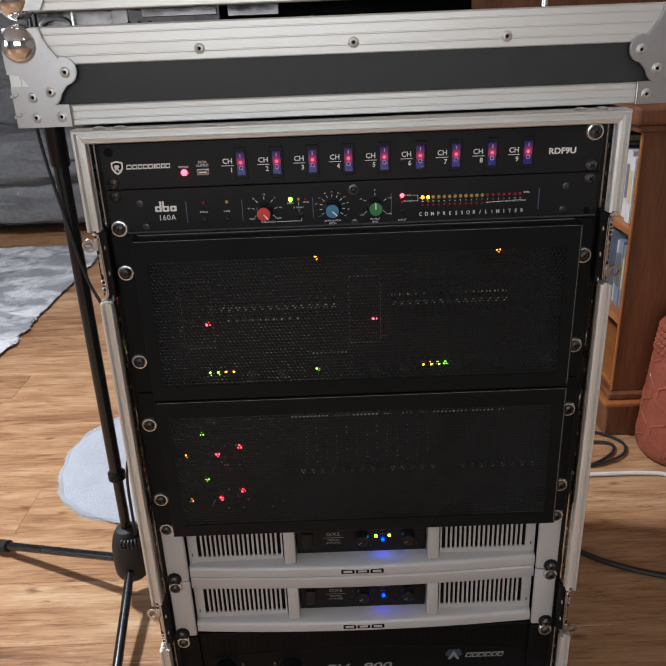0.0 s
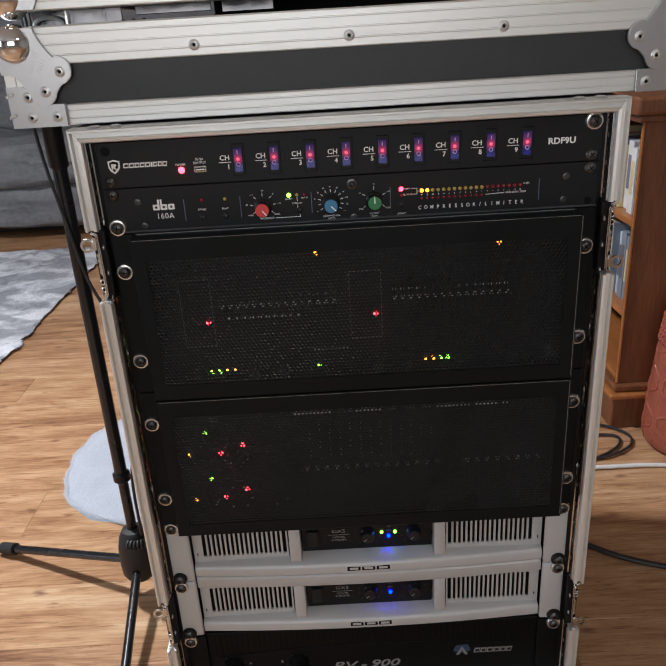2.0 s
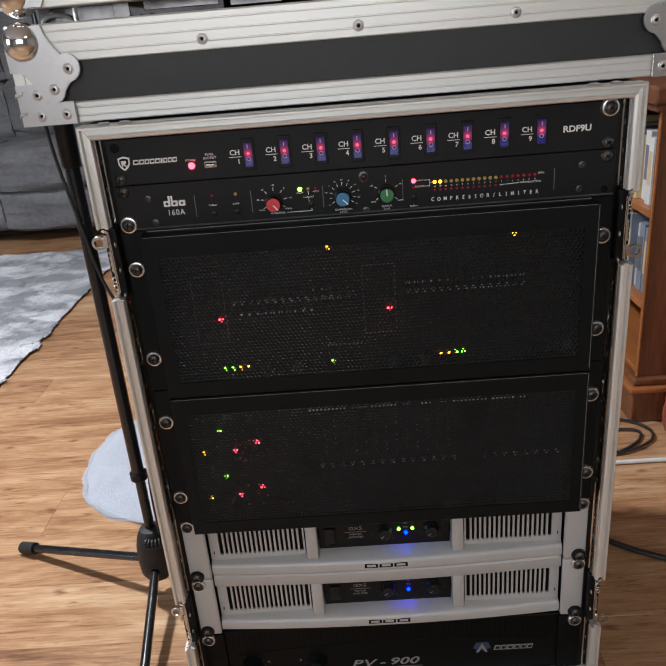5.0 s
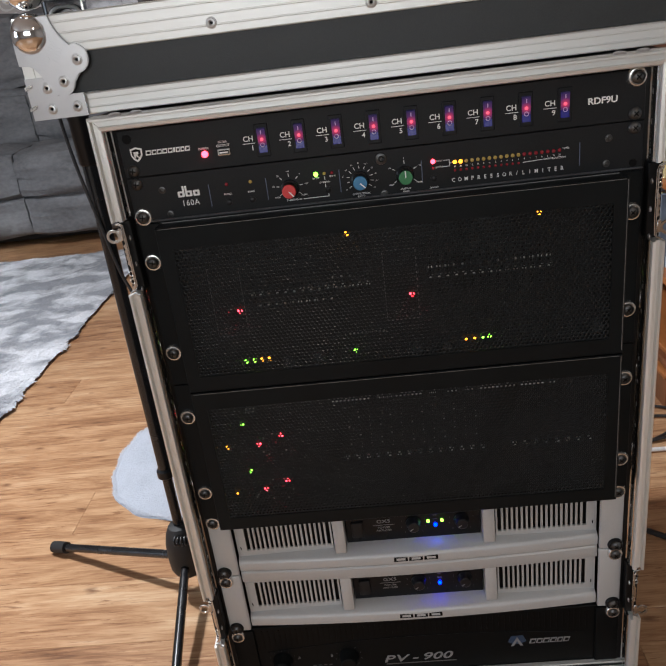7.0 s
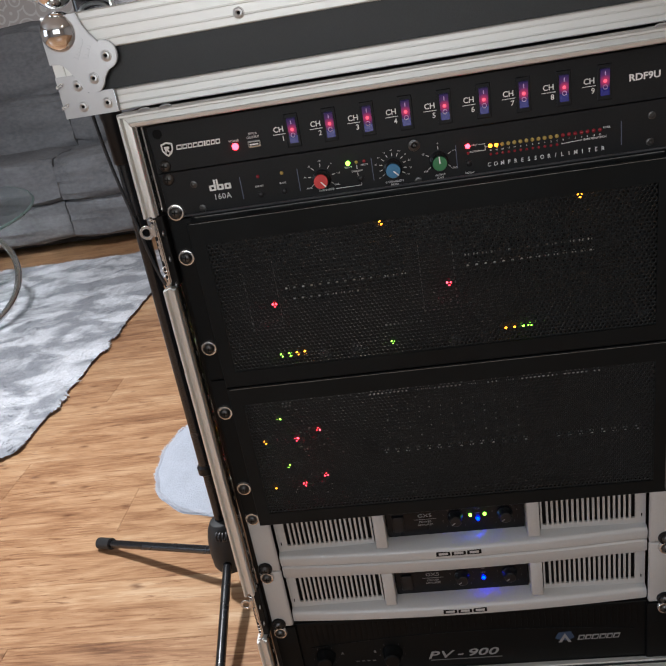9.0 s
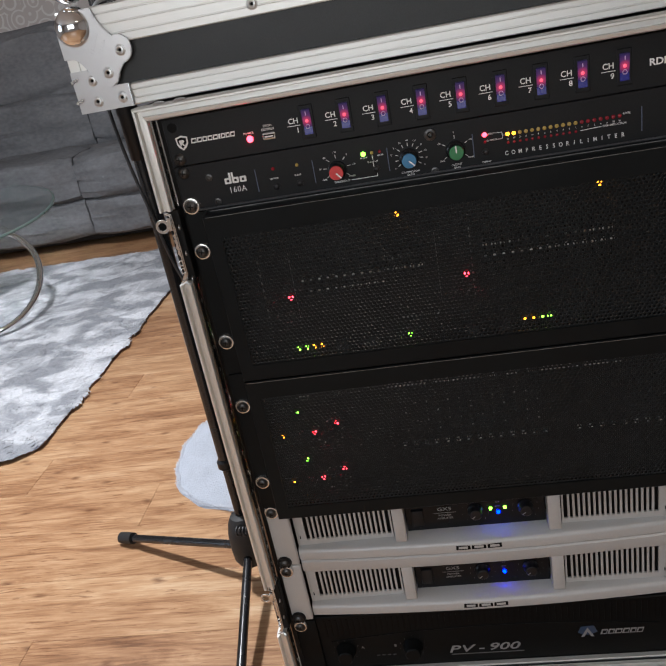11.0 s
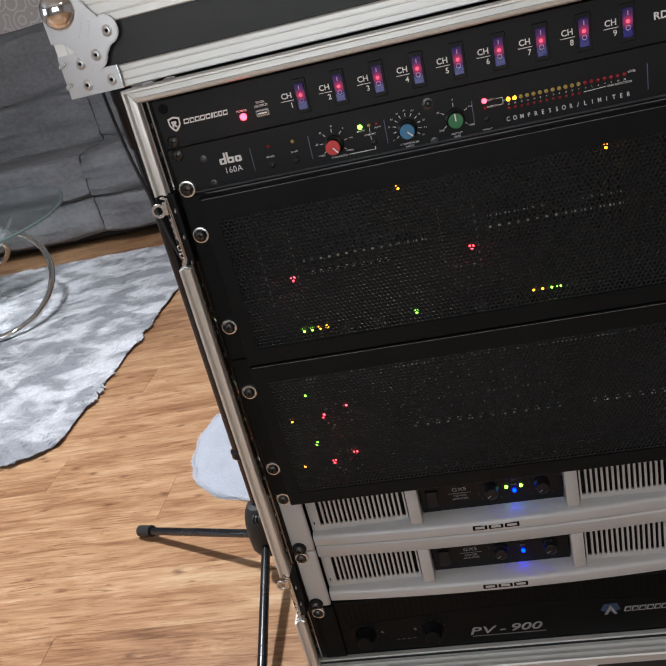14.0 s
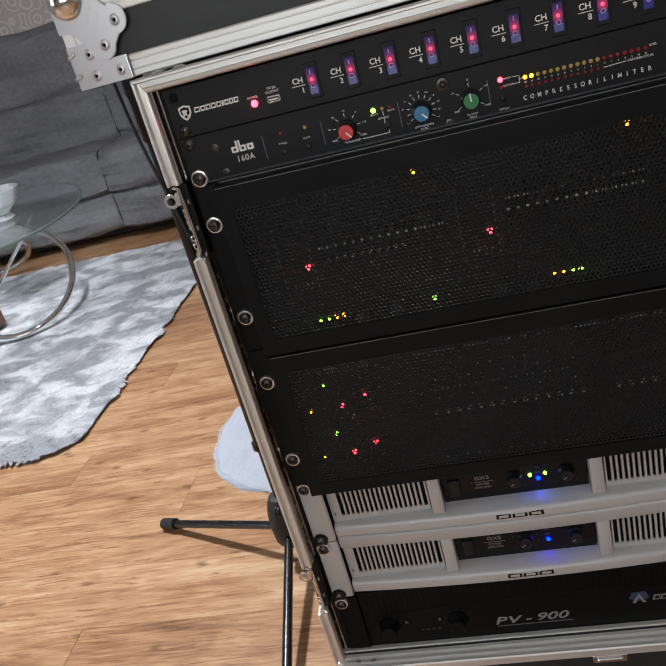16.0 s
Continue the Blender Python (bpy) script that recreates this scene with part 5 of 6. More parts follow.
for i in range(19):
    x = 0.0692 + i * 0.00535
    led(x, 0, 0.8566, LED_AMBER if i < 2 else LED_AMBER_DIM if i < 12 else LED_RED_DIM, comp, 0.0018)
    if i < 12:
        led(x, 0, 0.8490, LED_RED_DIM, comp, 0.0013)
    letters(("40", "30", "20", "15", "10", "8", "6", "5", "4", "3", "2", "1", "0", "1", "2", "4", "6", "10", "20")[i], x, FY - 0.0004, 0.8525, 0.0019, WHITE, comp)
letters("LEVEL", 0.1715, FY - 0.0004, 0.8580, 0.0024, WHITE, comp)
letters("GAIN REDUCTION", 0.1610, FY - 0.0004, 0.8500, 0.0024, WHITE, comp)
line(0.1320, 0.8492, 0.1500, 0.8500, 0.0005, FY, WHITE, comp)
for i, ch in enumerate("COMPRESSOR/LIMITER"):
    letters(ch, 0.0672 + i * 0.00592, FY - 0.0004, 0.8398, 0.0052, WHITE, comp, bold=0.00005, width=0.85)
for x in (-0.1645, -0.1092, -0.0392, 0.0383, 0.1840):
    bar(x - 0.00035, x + 0.00035, 0.8405, 0.8615, FY, BLUEPRINT, comp, "divider")
# the maker's mark as plain rounded blocks, the model number below it
for x, w, z1 in ((-0.1952, 0.0066, 0.8610), (-0.1878, 0.0066, 0.8610), (-0.1802, 0.0062, 0.8580)):
    blk = part("brand_block", box(B(), x, x + w, FY - 0.0005, FY, 0.8525, 0.8580, 0.0008, 2), WHITE, comp, "white printed block of the maker's mark")
    part("block_opening", box(B(), x + 0.0022, x + w - 0.0022, FY - 0.0008, FY - 0.0005, 0.8542, 0.8563), BLACKPRINT_SHADE, blk)
bar(-0.1905, -0.1886, 0.8575, 0.8628, FY, WHITE, comp, "brand_block")
bar(-0.1878, -0.1860, 0.8575, 0.8628, FY, WHITE, comp, "brand_block")
letters("160A", -0.1842, FY - 0.0004, 0.8462, 0.0078, WHITE, comp, spacing=1.12, width=0.95)
for x in (-0.2326, 0.2326):
    rack_screw(x, zs - 0.00635, comp, None, FY)
rack_screw(-0.2326, zc + 0.00635, comp, CUPME, FY)
part("mount_hole", cyl(B(), (0.2326, -0.0003, zc + 0.00635), (0.2326, 0.001, zc + 0.00635), 0.0035, seg=18), BLACKPRINT_SHADE, comp, "empty mounting hole")
for x, z in ((-0.2095, 0.8612), (-0.2060, 0.8375), (0.2100, 0.8625), (0.2085, 0.8395), (0.0018, 0.8342)):
    part("panel_screw", lathe(B(), [(0.0034, 0), (0.0033, 0.0009), (0.0020, 0.0012), (0.0014, 0.0004)], pose(x, FY, z, 90), 18), SCREW, comp, "small black panel screw", True)
part("panel_screw", lathe(B(), [(0.0056, 0), (0.0052, 0.0012), (0.0030, 0.0018), (0.0026, 0.0026), (0.0014, 0.0008)], pose(0.0012, FY, 0.8672, 90), 22), SCREW, comp, "larger steel panel screw", True)


# --- perforated covers, 4U each, with gear behind
def perforated(x0, x1, z0, z1, y, pitch, hole):
    """A sheet of hexagonal cells, each with a six-sided hole and its walls."""
    row = pitch * math.sqrt(3) / 2
    out = pitch / math.sqrt(3)
    hexa = [(math.sin(math.pi / 3 * k), math.cos(math.pi / 3 * k)) for k in range(6)]
    vs, fs = [], []
    for j in range(int((z1 - z0) / row)):
        for i in range(int((x1 - x0) / pitch)):
            cx, cz = x0 + (i + 0.5 + 0.5 * (j % 2)) * pitch, z0 + (j + 0.5) * row
            k = len(vs)
            for r, yy in ((out, y), (hole * 1.16, y), (hole * 0.96, y + 0.0002), (hole * 0.94, y + 0.0012)):
                vs += [(cx + r * u, yy, cz + r * v) for u, v in hexa]
            for a in range(6):
                b = (a + 1) % 6
                fs += [(k + q + a, k + q + b, k + q + 6 + b, k + q + 6 + a) for q in (0, 6, 12)]
    me = bpy.data.meshes.new("perforated_sheet")
    me.from_pydata(vs, [], fs)
    me.materials.append(MESHBLACK)
    me.materials.append(MESHRIM)
    me.polygons.foreach_set("material_index", [int(k % 3 == 1) for k in range(len(fs))])
    return me


def cover(z0, z1, m0, m1, label):
    cv = thing("vent_cover", label, "vent cover", (0, -0.01, z0), group="perforated covers")
    yf = -0.024
    bm = B()
    rings = []
    for hx, a, b, yy in ((0.2182, z0, z1, yf + 0.0008), (0.2175, z0 + 0.0008, z1 - 0.0008, yf), (0.2044, m0, m1, yf), (0.2044, m0, m1, yf + 0.0014), (0.2182, z0, z1, yf + 0.0014)):
        rings.append([bm.verts.new((sx * hx + (0.0045 if sx > 0 else 0), yy, z)) for sx, z in ((-1, a), (1, a), (1, b), (-1, b))])
    for p, q in zip(rings, rings[1:] + rings[:1]):
        for k in range(4):
            bm.faces.new((p[k], p[(k + 1) % 4], q[(k + 1) % 4], q[k]))
    bmesh.ops.recalc_face_normals(bm, faces=bm.faces)
    part("face_frame", bm, POWDER, cv, "smooth black border")
    bm = box(B(), -0.2182, -0.2168, yf + 0.0015, -0.001, z0, z1)
    box(bm, 0.2213, 0.2226, yf + 0.0015, -0.001, z0, z1)
    box(bm, -0.2167, 0.2212, yf + 0.0015, 0.0036, z0, z0 + 0.0014)
    box(bm, -0.2167, 0.2212, yf + 0.0015, -0.001, z1 - 0.0014, z1)
    part("return_edge", bm, POWDER, cv, "folded side of the cover")
    # highlight on the upper fold, put in as a pale strip
    part("upper_lip", box(B(), -0.2150, 0.2195, -0.0045, -0.0038, z1 + 0.0001, z1 + 0.0008), FOLDGLINT, cv, "pale strip painted as the highlight on the fold's lip")
    for s in (-1, 1):
        part("flange", box(B(), s * 0.2152, s * 0.2413, -0.0008, 0.0008, z0, z1, 0.0003), POWDER, cv, "screwed flange")
    # thin pale bars paint the glint on the top and right edges
    part("fold_highlight", box(box(B(), -0.2150, 0.2195, yf - 0.0002, yf + 0.0001, z1 - 0.0013, z1 - 0.0008), 0.2209, 0.2215, yf - 0.0002, yf + 0.0001, z0 + 0.004, z1 - 0.0014), FOLDGLINT, cv, "pale strip painted as the highlight along the fold")
    put("perforated_sheet", perforated(-0.2068, 0.2130, m0 - 0.002, m1 + 0.0035, yf + 0.0008, 0.00415, 0.00152), cv, Matrix.Identity(4), "sheet with round vent holes")
    for s in (-1, 1):
        for z in (z0 + 0.0381, z1 - 0.0381):
            rack_screw(s * 0.2326, z, cv, CUPME, -0.0008)
    return cv


z2, z6, z10 = ZT - 2 * U, ZT - 6 * U, ZT - 10 * U
cover(z6 + 0.0006, z2 - 0.0012, 0.6710, 0.8080, "black perforated steel cover over the upper gear")
cover(z10 + 0.0006, z6 - 0.0010, 0.4920, 0.6325, "black perforated steel cover over the lower gear")

# gear behind the upper cover: an equalizer with two slider banks
GY = 0.004
eq = thing("equalizer", "black equalizer with two slider banks behind the cover", "rack unit", (0, GY, z6), group="gear behind the covers")
faceplate(z6 + 0.0005, z2 - 0.0005, eq, GEAR, GY, 0.2200, 0.003)
part("chassis", box(B(), -0.21, 0.21, GY + 0.004, 0.3, z6 + 0.002, z2 - 0.002), GEAR, eq)
for bank, x0 in enumerate((-0.1390, 0.0400)):
    for k in range(15):
        x = x0 + k * 0.0083
        bar(x - 0.0010, x + 0.0010, 0.7290, 0.7700, GY, BLACKPRINT_SHADE, eq, "slider_slot")
        part("slider_cap", box(B(), x - 0.0024, x + 0.0024, GY - 0.006, GY - 0.0005, 0.7455, 0.7500, 0.0006), PLASTIC, eq)
        bar(x - 0.0021, x + 0.0021, 0.7460, 0.7494, GY - 0.006, WHITE, eq, "slider_line")
        if bank or k > 9:
            bar(x - 0.0021, x + 0.0021, 0.7538, 0.7568, GY, WHITE if bank else GREYPRINT, eq)
        if not bank and k < 10:
            bar(x + 0.0020, x + 0.0058, 0.7306, 0.7334, GY, WHITE, eq)
for x0, x1, za, zb in ((-0.1830, -0.1510, 0.7020, 0.7765), (-0.0065, 0.0265, 0.7020, 0.7765)):
    for p in ((x0, za, x1, za), (x0, zb, x1, zb), (x0, za, x0, zb), (x1, za, x1, zb)):
        line(*p, 0.0011, GY, FADEDPRINT, eq, "printed_frame")
    for k in range(4):
        bar(x0 + 0.007 + 0.006 * k, x0 + 0.010 + 0.006 * k, 0.7110, 0.7128, GY, GREYPRINT, eq)
        bar(x0 + 0.006 + 0.006 * k, x0 + 0.008 + 0.006 * k, 0.7070, 0.7082, GY, DIMPRINT, eq)
for k in range(10):
    bar(-0.0480 + k * 0.0040, -0.0456 + k * 0.0040, 0.6905, 0.6925, GY, GREYPRINT, eq)
for x, z, r, m in ((-0.1565, 0.7290, 0.0022, LED_RED), (0.0200, 0.7290, 0.0022, LED_RED), (-0.0390, 0.7985, 0.0020, LED_AMBER), (0.1475, 0.7990, 0.0020, LED_AMBER), (-0.0425, 0.6725, 0.0018, LED_GREEN),
                   (-0.1593, 0.6716, 0.0018, LED_GREEN), (-0.1505, 0.6718, 0.0018, LED_GREEN), (-0.1425, 0.6720, 0.0018, LED_AMBER), (-0.1345, 0.6722, 0.0018, LED_AMBER),
                   (0.0725, 0.6738, 0.0019, LED_AMBER), (0.0805, 0.6739, 0.0019, LED_AMBER), (0.0885, 0.6740, 0.0018, LED_GREEN), (0.0960, 0.6741, 0.0018, LED_GREEN)):
    led(x, GY - 0.001, z, m, eq, r * 1.2, "lit lamp behind the cover")
for x, z in ((-0.114, 0.667), (-0.081, 0.668), (0.021, 0.667), (0.052, 0.667), (0.205, 0.675)):
    part("knob", lathe(B(), [(0.0062, 0), (0.0062, 0.006), (0.0052, 0.007)], pose(x, GY, z, 90), 20), GREYKNOB, eq, "small grey knob", True)

# gear behind the lower cover
low = thing("crossover", "black processor with lamps and print behind the cover", "rack unit", (0, GY, z10), group="gear behind the covers")
faceplate(z10 + 0.0005, z6 - 0.0005, low, GEAR, GY, 0.2200, 0.003)
part("chassis", box(B(), -0.21, 0.21, GY + 0.004, 0.3, z10 + 0.002, z6 - 0.002), GEAR, low)
rg = random.Random(9)
for x0, x1 in ((-0.075, -0.035), (-0.026, -0.012), (-0.006, 0.022), (0.030, 0.038), (0.048, 0.060), (0.069, 0.076), (0.084, 0.106), (0.111, 0.122), (0.127, 0.150), (0.156, 0.162)):
    x = x0
    while x < x1:
        bar(x, x + 0.0030, 0.6122, 0.6146, GY, WHITE, low)
        if rg.random() < 0.7:
            bar(x + 0.0010, x + 0.0036, 0.6156, 0.6178, GY, GREYPRINT, low)
        x += 0.0043
for k in range(24):
    x = -0.065 + k * 0.0115
    if k not in (14, 15):
        part("slider_cap", box(B(), x - 0.0022, x + 0.0022, GY - 0.005, GY - 0.0003, 0.5420, 0.5448, 0.0005), WHITE, low, "pale slider cap")
    if k < 13:
        for q in range(9):
            bar(x + 0.0048, x + 0.0062, 0.5520 + q * 0.0056, 0.5540 + q * 0.0056, GY, GREYPRINT, low, "scale_mark")
        bar(x - 0.0014, x + 0.0014, 0.5702, 0.5716, GY, GREYPRINT, low)
        bar(x - 0.0016, x + 0.0016, 0.4838, 0.4850, GY, GREYPRINT, low)
    if k > 15:
        bar(x - 0.0010, x + 0.0010, 0.5702, 0.5714, GY, DIMPRINT, low)
for cx, cz in ((-0.146, 0.566), (-0.147, 0.507)):
    kb = part("knob", lathe(B(), [(0.0085, 0), (0.0085, 0.008), (0.0070, 0.010)], pose(cx, GY, cz, 90), 24), GEAR, low, "black knob", True)
    line(cx - 0.004, cz - 0.004, cx - 0.0075, cz - 0.0085, 0.0012, GY - 0.0102, WHITE, kb, "pointer")
    for i in range(13):
        t = radians(235 - 290 * i / 12)
        bar(cx + 0.0150 * math.cos(t) - 0.0012, cx + 0.0150 * math.cos(t) + 0.0012, cz + 0.0150 * math.sin(t) - 0.0007, cz + 0.0150 * math.sin(t) + 0.0007, GY, GREYPRINT, low, "scale_mark")
    line(cx - 0.029, cz - 0.010, cx - 0.0235, cz - 0.001, 0.0010, GY, GREYPRINT, low)
    for k in range(4):
        bar(cx + 0.030 + 0.0125 * k, cx + 0.033 + 0.0125 * k, cz - 0.020 + 0.0068 * k, cz - 0.0188 + 0.0068 * k, GY, GREYPRINT, low)
for x, z in ((-0.166, 0.613), (-0.130, 0.614)):
    for k in range(6):
        bar(x - 0.005 + 0.004 * (k % 3), x - 0.0025 + 0.004 * (k % 3), z - 0.003 + 0.004 * (k // 3), z - 0.0015 + 0.004 * (k // 3), GY, GREYPRINT, low)
for x, z, m in ((-0.198, 0.568, LED_AMBER), (-0.198, 0.507, LED_AMBER), (-0.162, 0.569, LED_RED), (-0.136, 0.578, LED_RED), (-0.163, 0.509, LED_RED), (-0.137, 0.518, LED_RED), (-0.177, 0.596, LED_GREEN), (-0.177, 0.535, LED_GREEN)):
    led(x, GY - 0.001, z, m, low, 0.0021 if m is not LED_RED else 0.0025, "lit lamp behind the cover")


# --- grey power amplifiers, 2U each
def bowed(bm, outline, half, n=16):
    """Extrude an outline along x while its front bows out towards the middle."""
    rings = []
    for i in range(n + 1):
        x = -half + 2 * half * i / n
        bow = 0.0080 * (1 - (x / half) ** 2)
        rings.append([bm.verts.new((x, u - (bow if u < 0.028 else 0), v)) for u, v in outline])
    m = len(outline)
    for p, q in zip(rings, rings[1:]):
        for k in range(m):
            bm.faces.new((p[k], p[(k + 1) % m], q[(k + 1) % m], q[k]))
    bm.faces.new(rings[0]), bm.faces.new(rings[-1])
    bmesh.ops.recalc_face_normals(bm, faces=bm.faces)
    return bm


def power_amp(z0, lit, label):
    za = z0 + 2 * U
    amp = thing("power_amplifier", label, "amplifier", (0, 0, z0), group="grey power amplifiers")
    yb = 0.002
    for s in (-1, 1):
        bm = box(B(), s * 0.2150, s * 0.2413, yb, yb + 0.006, z0 + 0.0006, za - 0.0006, 0.0022, 3)
        part("ear", bm, AMP, amp, "grey mounting ear", True)
    # lower bar: a front face and a sloping shelf behind its upper edge
    yf = 0.0088
    prof = [(0.040, z0 + 0.0006), (yf + 0.0015, z0 + 0.0006), (yf, z0 + 0.0022), (yf - 0.0008, z0 + 0.0120), (yf + 0.0004, z0 + 0.0150), (yf + 0.0030, z0 + 0.0172), (0.027, z0 + 0.0225), (0.040, z0 + 0.0225)]
    part("lower_bar", bowed(B(), prof, 0.2146), AMP, amp, "grey lower bar with a sloping shelf", True)
    prof = [(0.040, za - 0.0006), (yf + 0.0022, za - 0.0006), (yf + 0.0004, za - 0.0026), (yf, za - 0.0150), (yf + 0.0016, za - 0.0172), (0.040, za - 0.0182)]
    part("upper_bar", bowed(B(), prof, 0.2146), AMP, amp, "grey upper bar", True)
    for s in (-1, 1):
        bm = B()
        g0, g1, y0, y1 = 0.0995, 0.2030, 0.0155, 0.0180
        zl, zh = z0 + 0.0265, z0 + 0.0650
        n = 18
        step = (g1 - g0) / n
        box(bm, s * 0.0975, s * 0.2146, y0, y1, zh, za - 0.012)
        box(bm, s * 0.0975, s * 0.2146, y0, y1, z0 + 0.018, zl)
        box(bm, s * 0.0975, s * g0, y0, y1, zl, zh)
        box(bm, s * g1, s * 0.2146, y0, y1, zl, zh)
        part("grille_plate", bm, AMP, amp, "recessed grey grille plate")
        slat = to_mesh(box(B(), -step * 0.225, step * 0.225, y0 - 0.0002, y1, zl - 0.001, zh + 0.001, 0.0003), "grille_slat", AMP)
        for i in range(n - 1):
            put("grille_slat", slat, amp, pose(s * (g0 + (i + 1) * step), 0, 0))
        part("post", box(B(), s * 0.0812, s * 0.0950, 0.0050, 0.026, z0 + 0.0200, za - 0.0175, 0.0012, 2), AMP, amp, "grey post beside the grille", True)
        # black sheet close behind the slats paints the shade between them
        part("grille_shade", box(B(), s * 0.0985, s * 0.2040, 0.0195, 0.0205, zl - 0.0020, zh + 0.0020), BLACKPRINT_SHADE, amp, "black sheet standing for the shaded interior")
        part("catch", box(B(), s * 0.2095, s * 0.2105, y0 - 0.0008, y0, zl + 0.002, zl + 0.006), BLACKPRINT_SHADE, amp)
    wy = 0.021
    part("window", box(B(), -0.0799, 0.0799, wy, wy + 0.004, z0 + 0.018, za - 0.014), AMPDARK, amp, "black control window")
    part("power_rocker", box(B(), -0.0735, -0.0595, wy - 0.003, wy, z0 + 0.030, z0 + 0.052, 0.0012, 2), PLASTIC, amp, "black power rocker", True)
    letters("GX5", -0.0345, wy - 0.0004, z0 + 0.0500, 0.0068, FADEDPRINT, amp, width=1.3)
    letters("POWER", -0.0345, wy - 0.0004, z0 + 0.0412, 0.0036, FADEDPRINT, amp, width=1.2)
    letters("AMPLIFIER", -0.0345, wy - 0.0004, z0 + 0.0370, 0.0036, FADEDPRINT, amp, width=1.15)
    bar(-0.0475, -0.0215, z0 + 0.0446, z0 + 0.0450, wy, FADEDPRINT, amp)
    letters("POWER", -0.0440, wy - 0.0004, z0 + 0.0620, 0.0030, FADEDPRINT, amp, width=1.2)
    letters("ON", -0.0480, wy - 0.0004, z0 + 0.0585, 0.0028, FADEDPRINT, amp, width=1.2)
    for x in (0.0010, 0.0580):
        kb = part("knob", lathe(B(), [(0.0092, 0), (0.0092, 0.002), (0.0074, 0.004), (0.0070, 0.0095), (0.0058, 0.0105)], pose(x, wy, z0 + 0.0445, 90), 32), PLASTIC, amp, "round black level knob", True)
        line(x - 0.0010, z0 + 0.0435, x - 0.0046, z0 + 0.0408, 0.0010, wy - 0.0104, FADEDPRINT, kb, "pointer")
        for i in range(9):
            t = radians(225 - 270 * i / 8)
            letters("|", x + 0.0150 * math.cos(t), wy - 0.0004, z0 + 0.0430 + 0.0150 * math.sin(t), 0.0022, FADEDPRINT, amp)
    led(0.0270, wy - 0.001, z0 + 0.0400, LED_BLUE, amp, 0.0022, "lit blue power lamp")
    if lit:
        for x in (0.0185, 0.0350):
            led(x, wy - 0.001, z0 + 0.0460, LED_GREEN, amp, 0.0020, "lit green signal lamp")
    letters("CLIP", 0.0270, wy - 0.0004, z0 + 0.0540, 0.0022, FADEDPRINT, amp)
    letters("SIGNAL", 0.0270, wy - 0.0004, z0 + 0.0480, 0.0018, FADEDPRINT, amp)
    # maker's mark as plain wide blocks
    for x in (-0.0262, -0.0082, 0.0098):
        blk = part("brand_block", box(B(), x, x + 0.0166, 0.0001, 0.0018, z0 + 0.0054, z0 + 0.0124, 0.0003), BLACKPRINT_SHADE, amp, "black printed block of the maker's mark")
        part("block_opening", box(B(), x + 0.0030, x + 0.0136, -0.0003, 0.0001, z0 + 0.0074, z0 + 0.0104), AMP, blk)
    for s in (-1, 1):
        rack_screw(s * 0.2326, za - 0.00635, amp, CUPME, yb)
        rack_screw(s * 0.2326, z0 + 0.00635, amp, BLACKCUP, yb)
    return amp


z12, z14 = ZT - 12 * U, ZT - 14 * U
power_amp(z12, True, "grey two-unit power amplifier with green and blue lamps lit")
power_amp(z14, False, "grey two-unit power amplifier with a blue lamp lit")

# --- dark power amplifier, 2U
pv = thing("dark_power_amplifier", "dark grey two-unit power amplifier at the rack's bottom", "amplifier", (0, 0, ZB))
PY = 0.006
part("faceplate", box(B(), -0.2413, 0.2413, PY, PY + 0.004, ZB + 0.0006, z14 - 0.0006, 0.001), PVFACE, pv, "dark grey faceplate")
part("chassis", box(B(), -0.218, 0.218, PY + 0.0045, 0.4, ZB + 0.002, z14 - 0.002), GEAR, pv)
for s in (-1, 1):
    part("ear_cover", box(B(), s * 0.2130, s * 0.2412, PY - 0.0045, PY - 0.0002, ZB + 0.001, z14 - 0.001, 0.0015, 2), PVFACE, pv, "raised end piece", True)
    rack_screw(s * 0.2326, z14 - 0.00635, pv, CUPME, PY - 0.0045)
for i in range(58):
    x = -0.2035 + i * 0.00714
    part("vent_slot", box(B(), x - 0.0013, x + 0.0013, PY - 0.0005, PY + 0.0002, z14 - 0.034 + 0.010 * math.sin(math.pi * i / 57) ** 2, z14 - 0.006), BLACKPRINT_SHADE, pv)
arc = [(x, PY - 0.0006, ZB + 0.047 + 0.012 * (1 - (x / 0.2) ** 2)) for x in np.linspace(-0.2, 0.2, 30)]
part("trim_line", tube(B(), arc, 0.0004, 6), PVFACE, pv, "curved trim line", True)
letters("PV", -0.0385, PY - 0.0005, ZB + 0.0215, 0.0165, FADEDPRINT, pv, shear=0.25, width=1.55, spacing=1.1, bold=0.0002)
letters("-", -0.0130, PY - 0.0005, ZB + 0.0220, 0.0165, FADEDPRINT, pv, shear=0.25, width=1.5, bold=0.0002)
letters("900", 0.0150, PY - 0.0005, ZB + 0.0225, 0.0165, FADEDPRINT, pv, shear=0.25, width=1.55, bold=0.0002)
bar(-0.050, 0.040, ZB + 0.0125, ZB + 0.0138, PY, DIMPRINT, pv)
bm = extrude(B(), [(0.110, ZB + 0.0305), (0.1175, ZB + 0.0450), (0.125, ZB + 0.0305), (0.1215, ZB + 0.0305), (0.1175, ZB + 0.0385), (0.1135, ZB + 0.0305)], along_y, PY - 0.0006, PY)
part("emblem", bm, FADEDPRINT, pv, "pale triangular emblem")
BLUEEMB = material("blue_emblem_print", (0.025, 0.05, 0.10), 0.4, 0, 0.1, 40, 300, 0.0)
bm = extrude(B(), [(0.106, ZB + 0.0375), (0.110, ZB + 0.0465), (0.125, ZB + 0.0475), (0.129, ZB + 0.0375), (0.122, ZB + 0.0335), (0.113, ZB + 0.0335)], along_y, PY - 0.0003, PY)
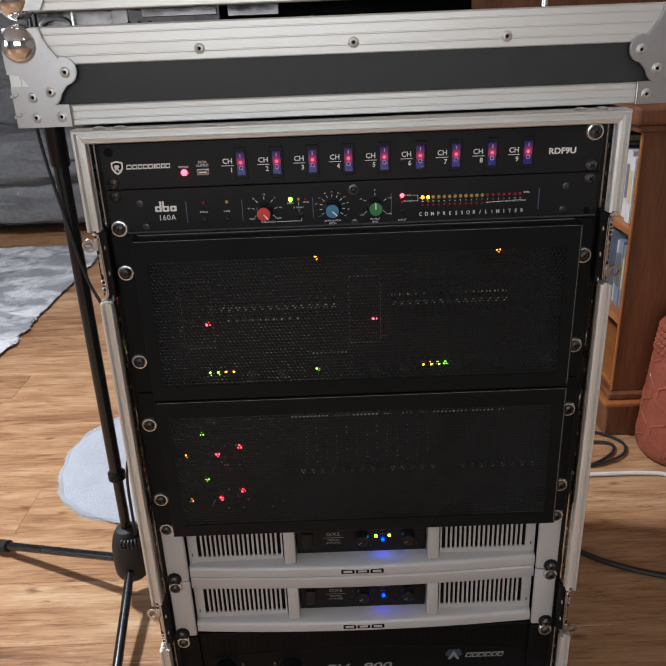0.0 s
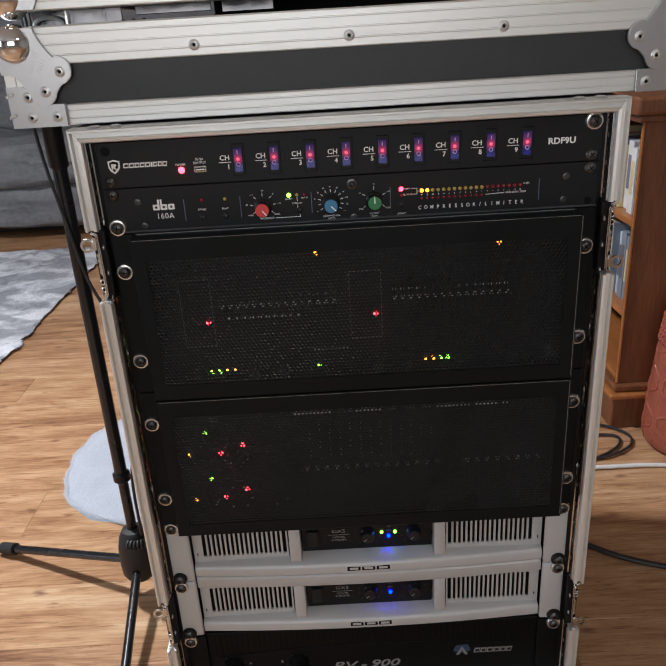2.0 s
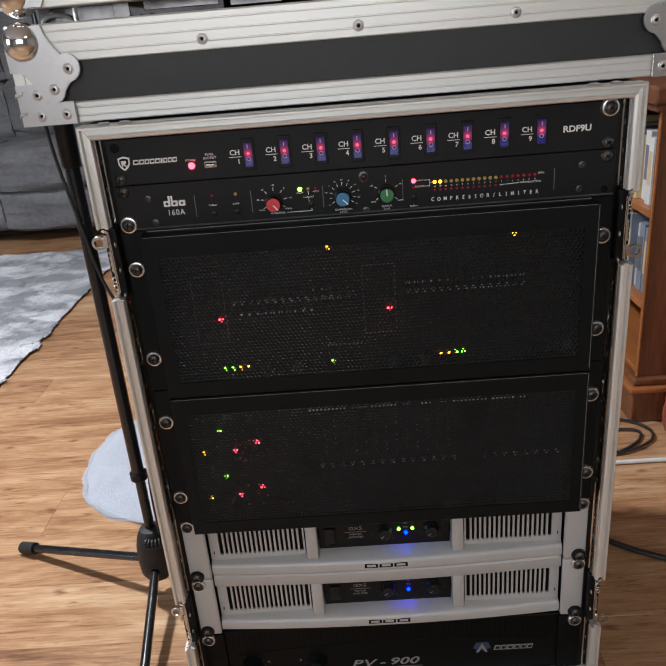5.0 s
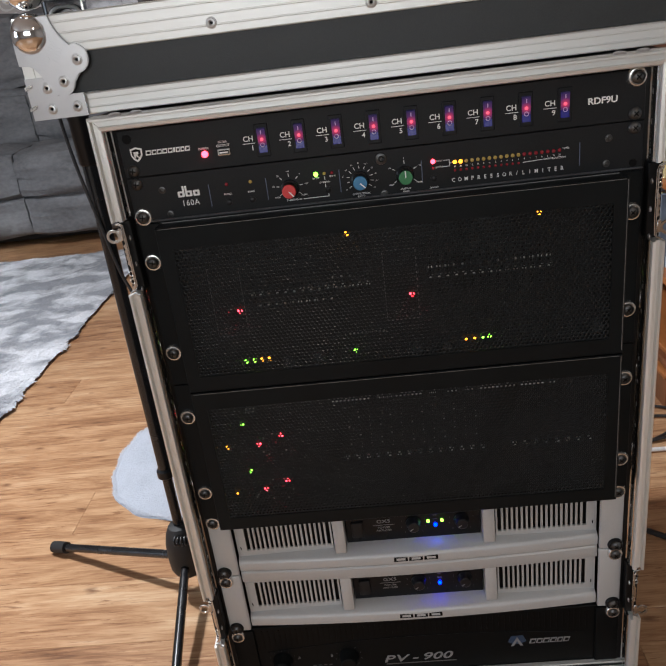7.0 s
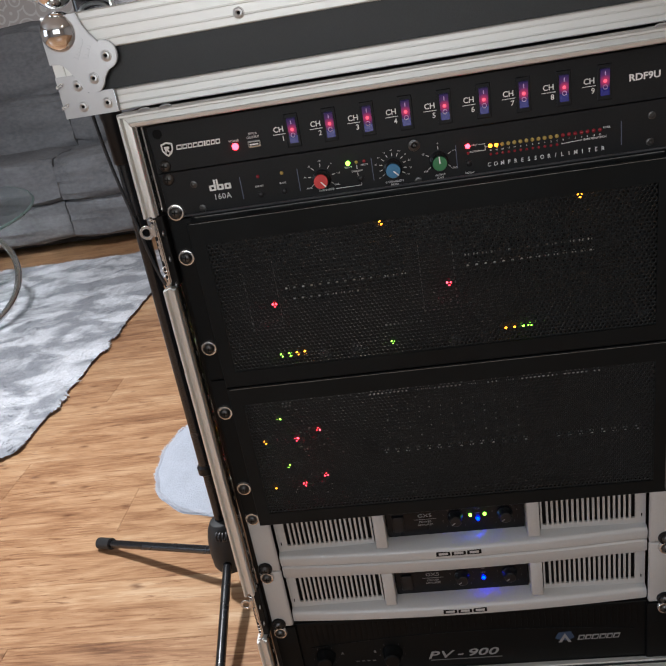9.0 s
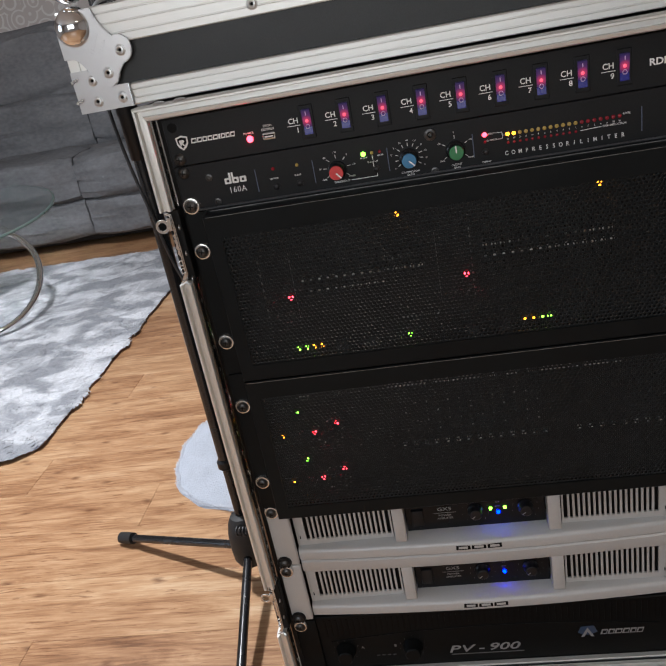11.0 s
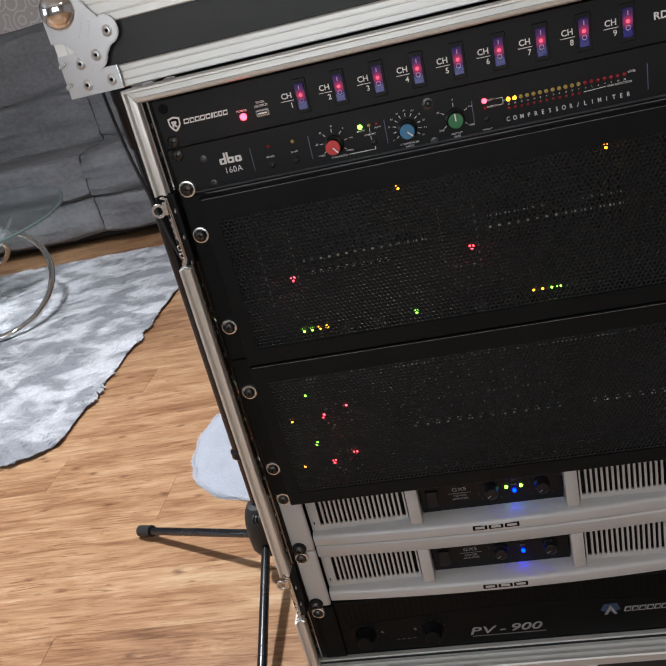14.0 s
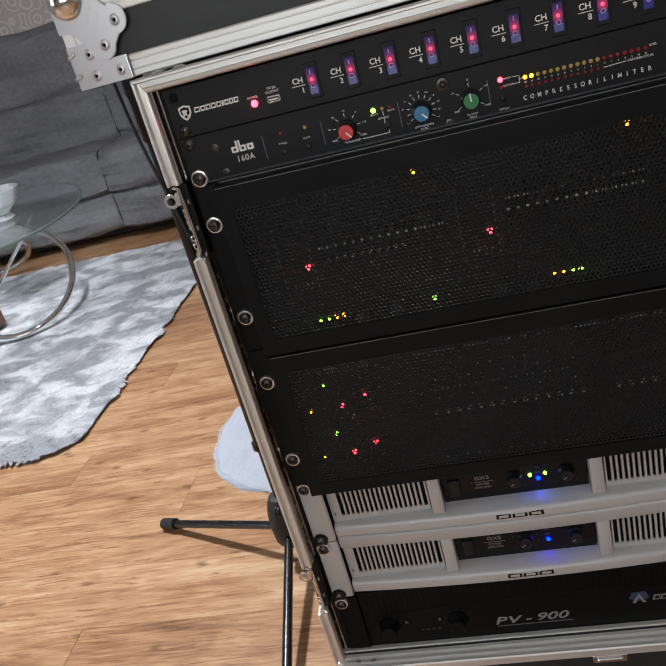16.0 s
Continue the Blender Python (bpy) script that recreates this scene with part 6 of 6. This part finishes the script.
part("emblem", bm, BLUEEMB, pv, "dark blue emblem ground")
x = 0.1325
for w in (0.0072, 0.0068, 0.0078, 0.0074, 0.0066, 0.0072):
    bm = extrude(B(), [(x, ZB + 0.0330), (x + w, ZB + 0.0330), (x + w + 0.0022, ZB + 0.0405), (x + 0.0022, ZB + 0.0405)], along_y, PY - 0.0005, PY)
    blk = part("brand_block", bm, FADEDPRINT, pv, "pale slanted block of the maker's mark")
    bm = extrude(B(), [(x + 0.0022, ZB + 0.0347), (x + w - 0.0006, ZB + 0.0347), (x + w + 0.0004, ZB + 0.0387), (x + 0.0032, ZB + 0.0387)], along_y, PY - 0.0008, PY - 0.00051)
    part("block_opening", bm, PVFACE, blk)
    x += w + 0.0012
for x, t in ((-0.183, "A"), (-0.097, "B")):
    part("knob", lathe(B(), [(0.0130, 0), (0.0128, 0.003), (0.0105, 0.006), (0.0100, 0.014), (0.0085, 0.0155)], pose(x, PY, ZB + 0.0310, 90), 32), PVFACE, pv, "round black level knob", True)
    letters(t, x + (0.022 if t == "A" else -0.022), PY - 0.0005, ZB + 0.0340, 0.0060, FADEDPRINT, pv)
    for i in range(9):
        tt = radians(225 - 270 * i / 8)
        letters("|", x + 0.0165 * math.cos(tt), PY - 0.0005, ZB + 0.0310 + 0.0165 * math.sin(tt), 0.0022, FADEDPRINT, pv)
for i in range(4):
    bar(-0.145 + i * 0.007, -0.141 + i * 0.007, ZB + 0.0185, ZB + 0.0195, PY, DIMPRINT, pv)

# ---------- floor planks ----------
rp = random.Random(3)
PW, PL = 0.165, 1.21
PLANK = {}


def plank(x0, x1, y0, y1):
    key = (round(x1 - x0, 4), round(y1 - y0, 4))
    if key not in PLANK:
        w, d = key
        PLANK[key] = to_mesh(box(B(), -w / 2 + 0.0003, w / 2 - 0.0003, -d / 2 + 0.0002, d / 2 - 0.0002, -0.0078, 0.0, 0.0005), "plank", FLOORWOOD)
    put("plank", PLANK[key], floor, pose((x0 + x1) / 2, (y0 + y1) / 2, 0))


row = 0
y = -0.535
while y < 3.45:
    x = X0 - ((row * 0.3703 + 0.215) % 1.21)
    while x < X1:
        a, b = max(x, X0), min(x + PL, X1)
        if b - a > 0.03:
            plank(a, b, y, min(y + PW, Y1))
        x += PL
    y += PW
    row += 1
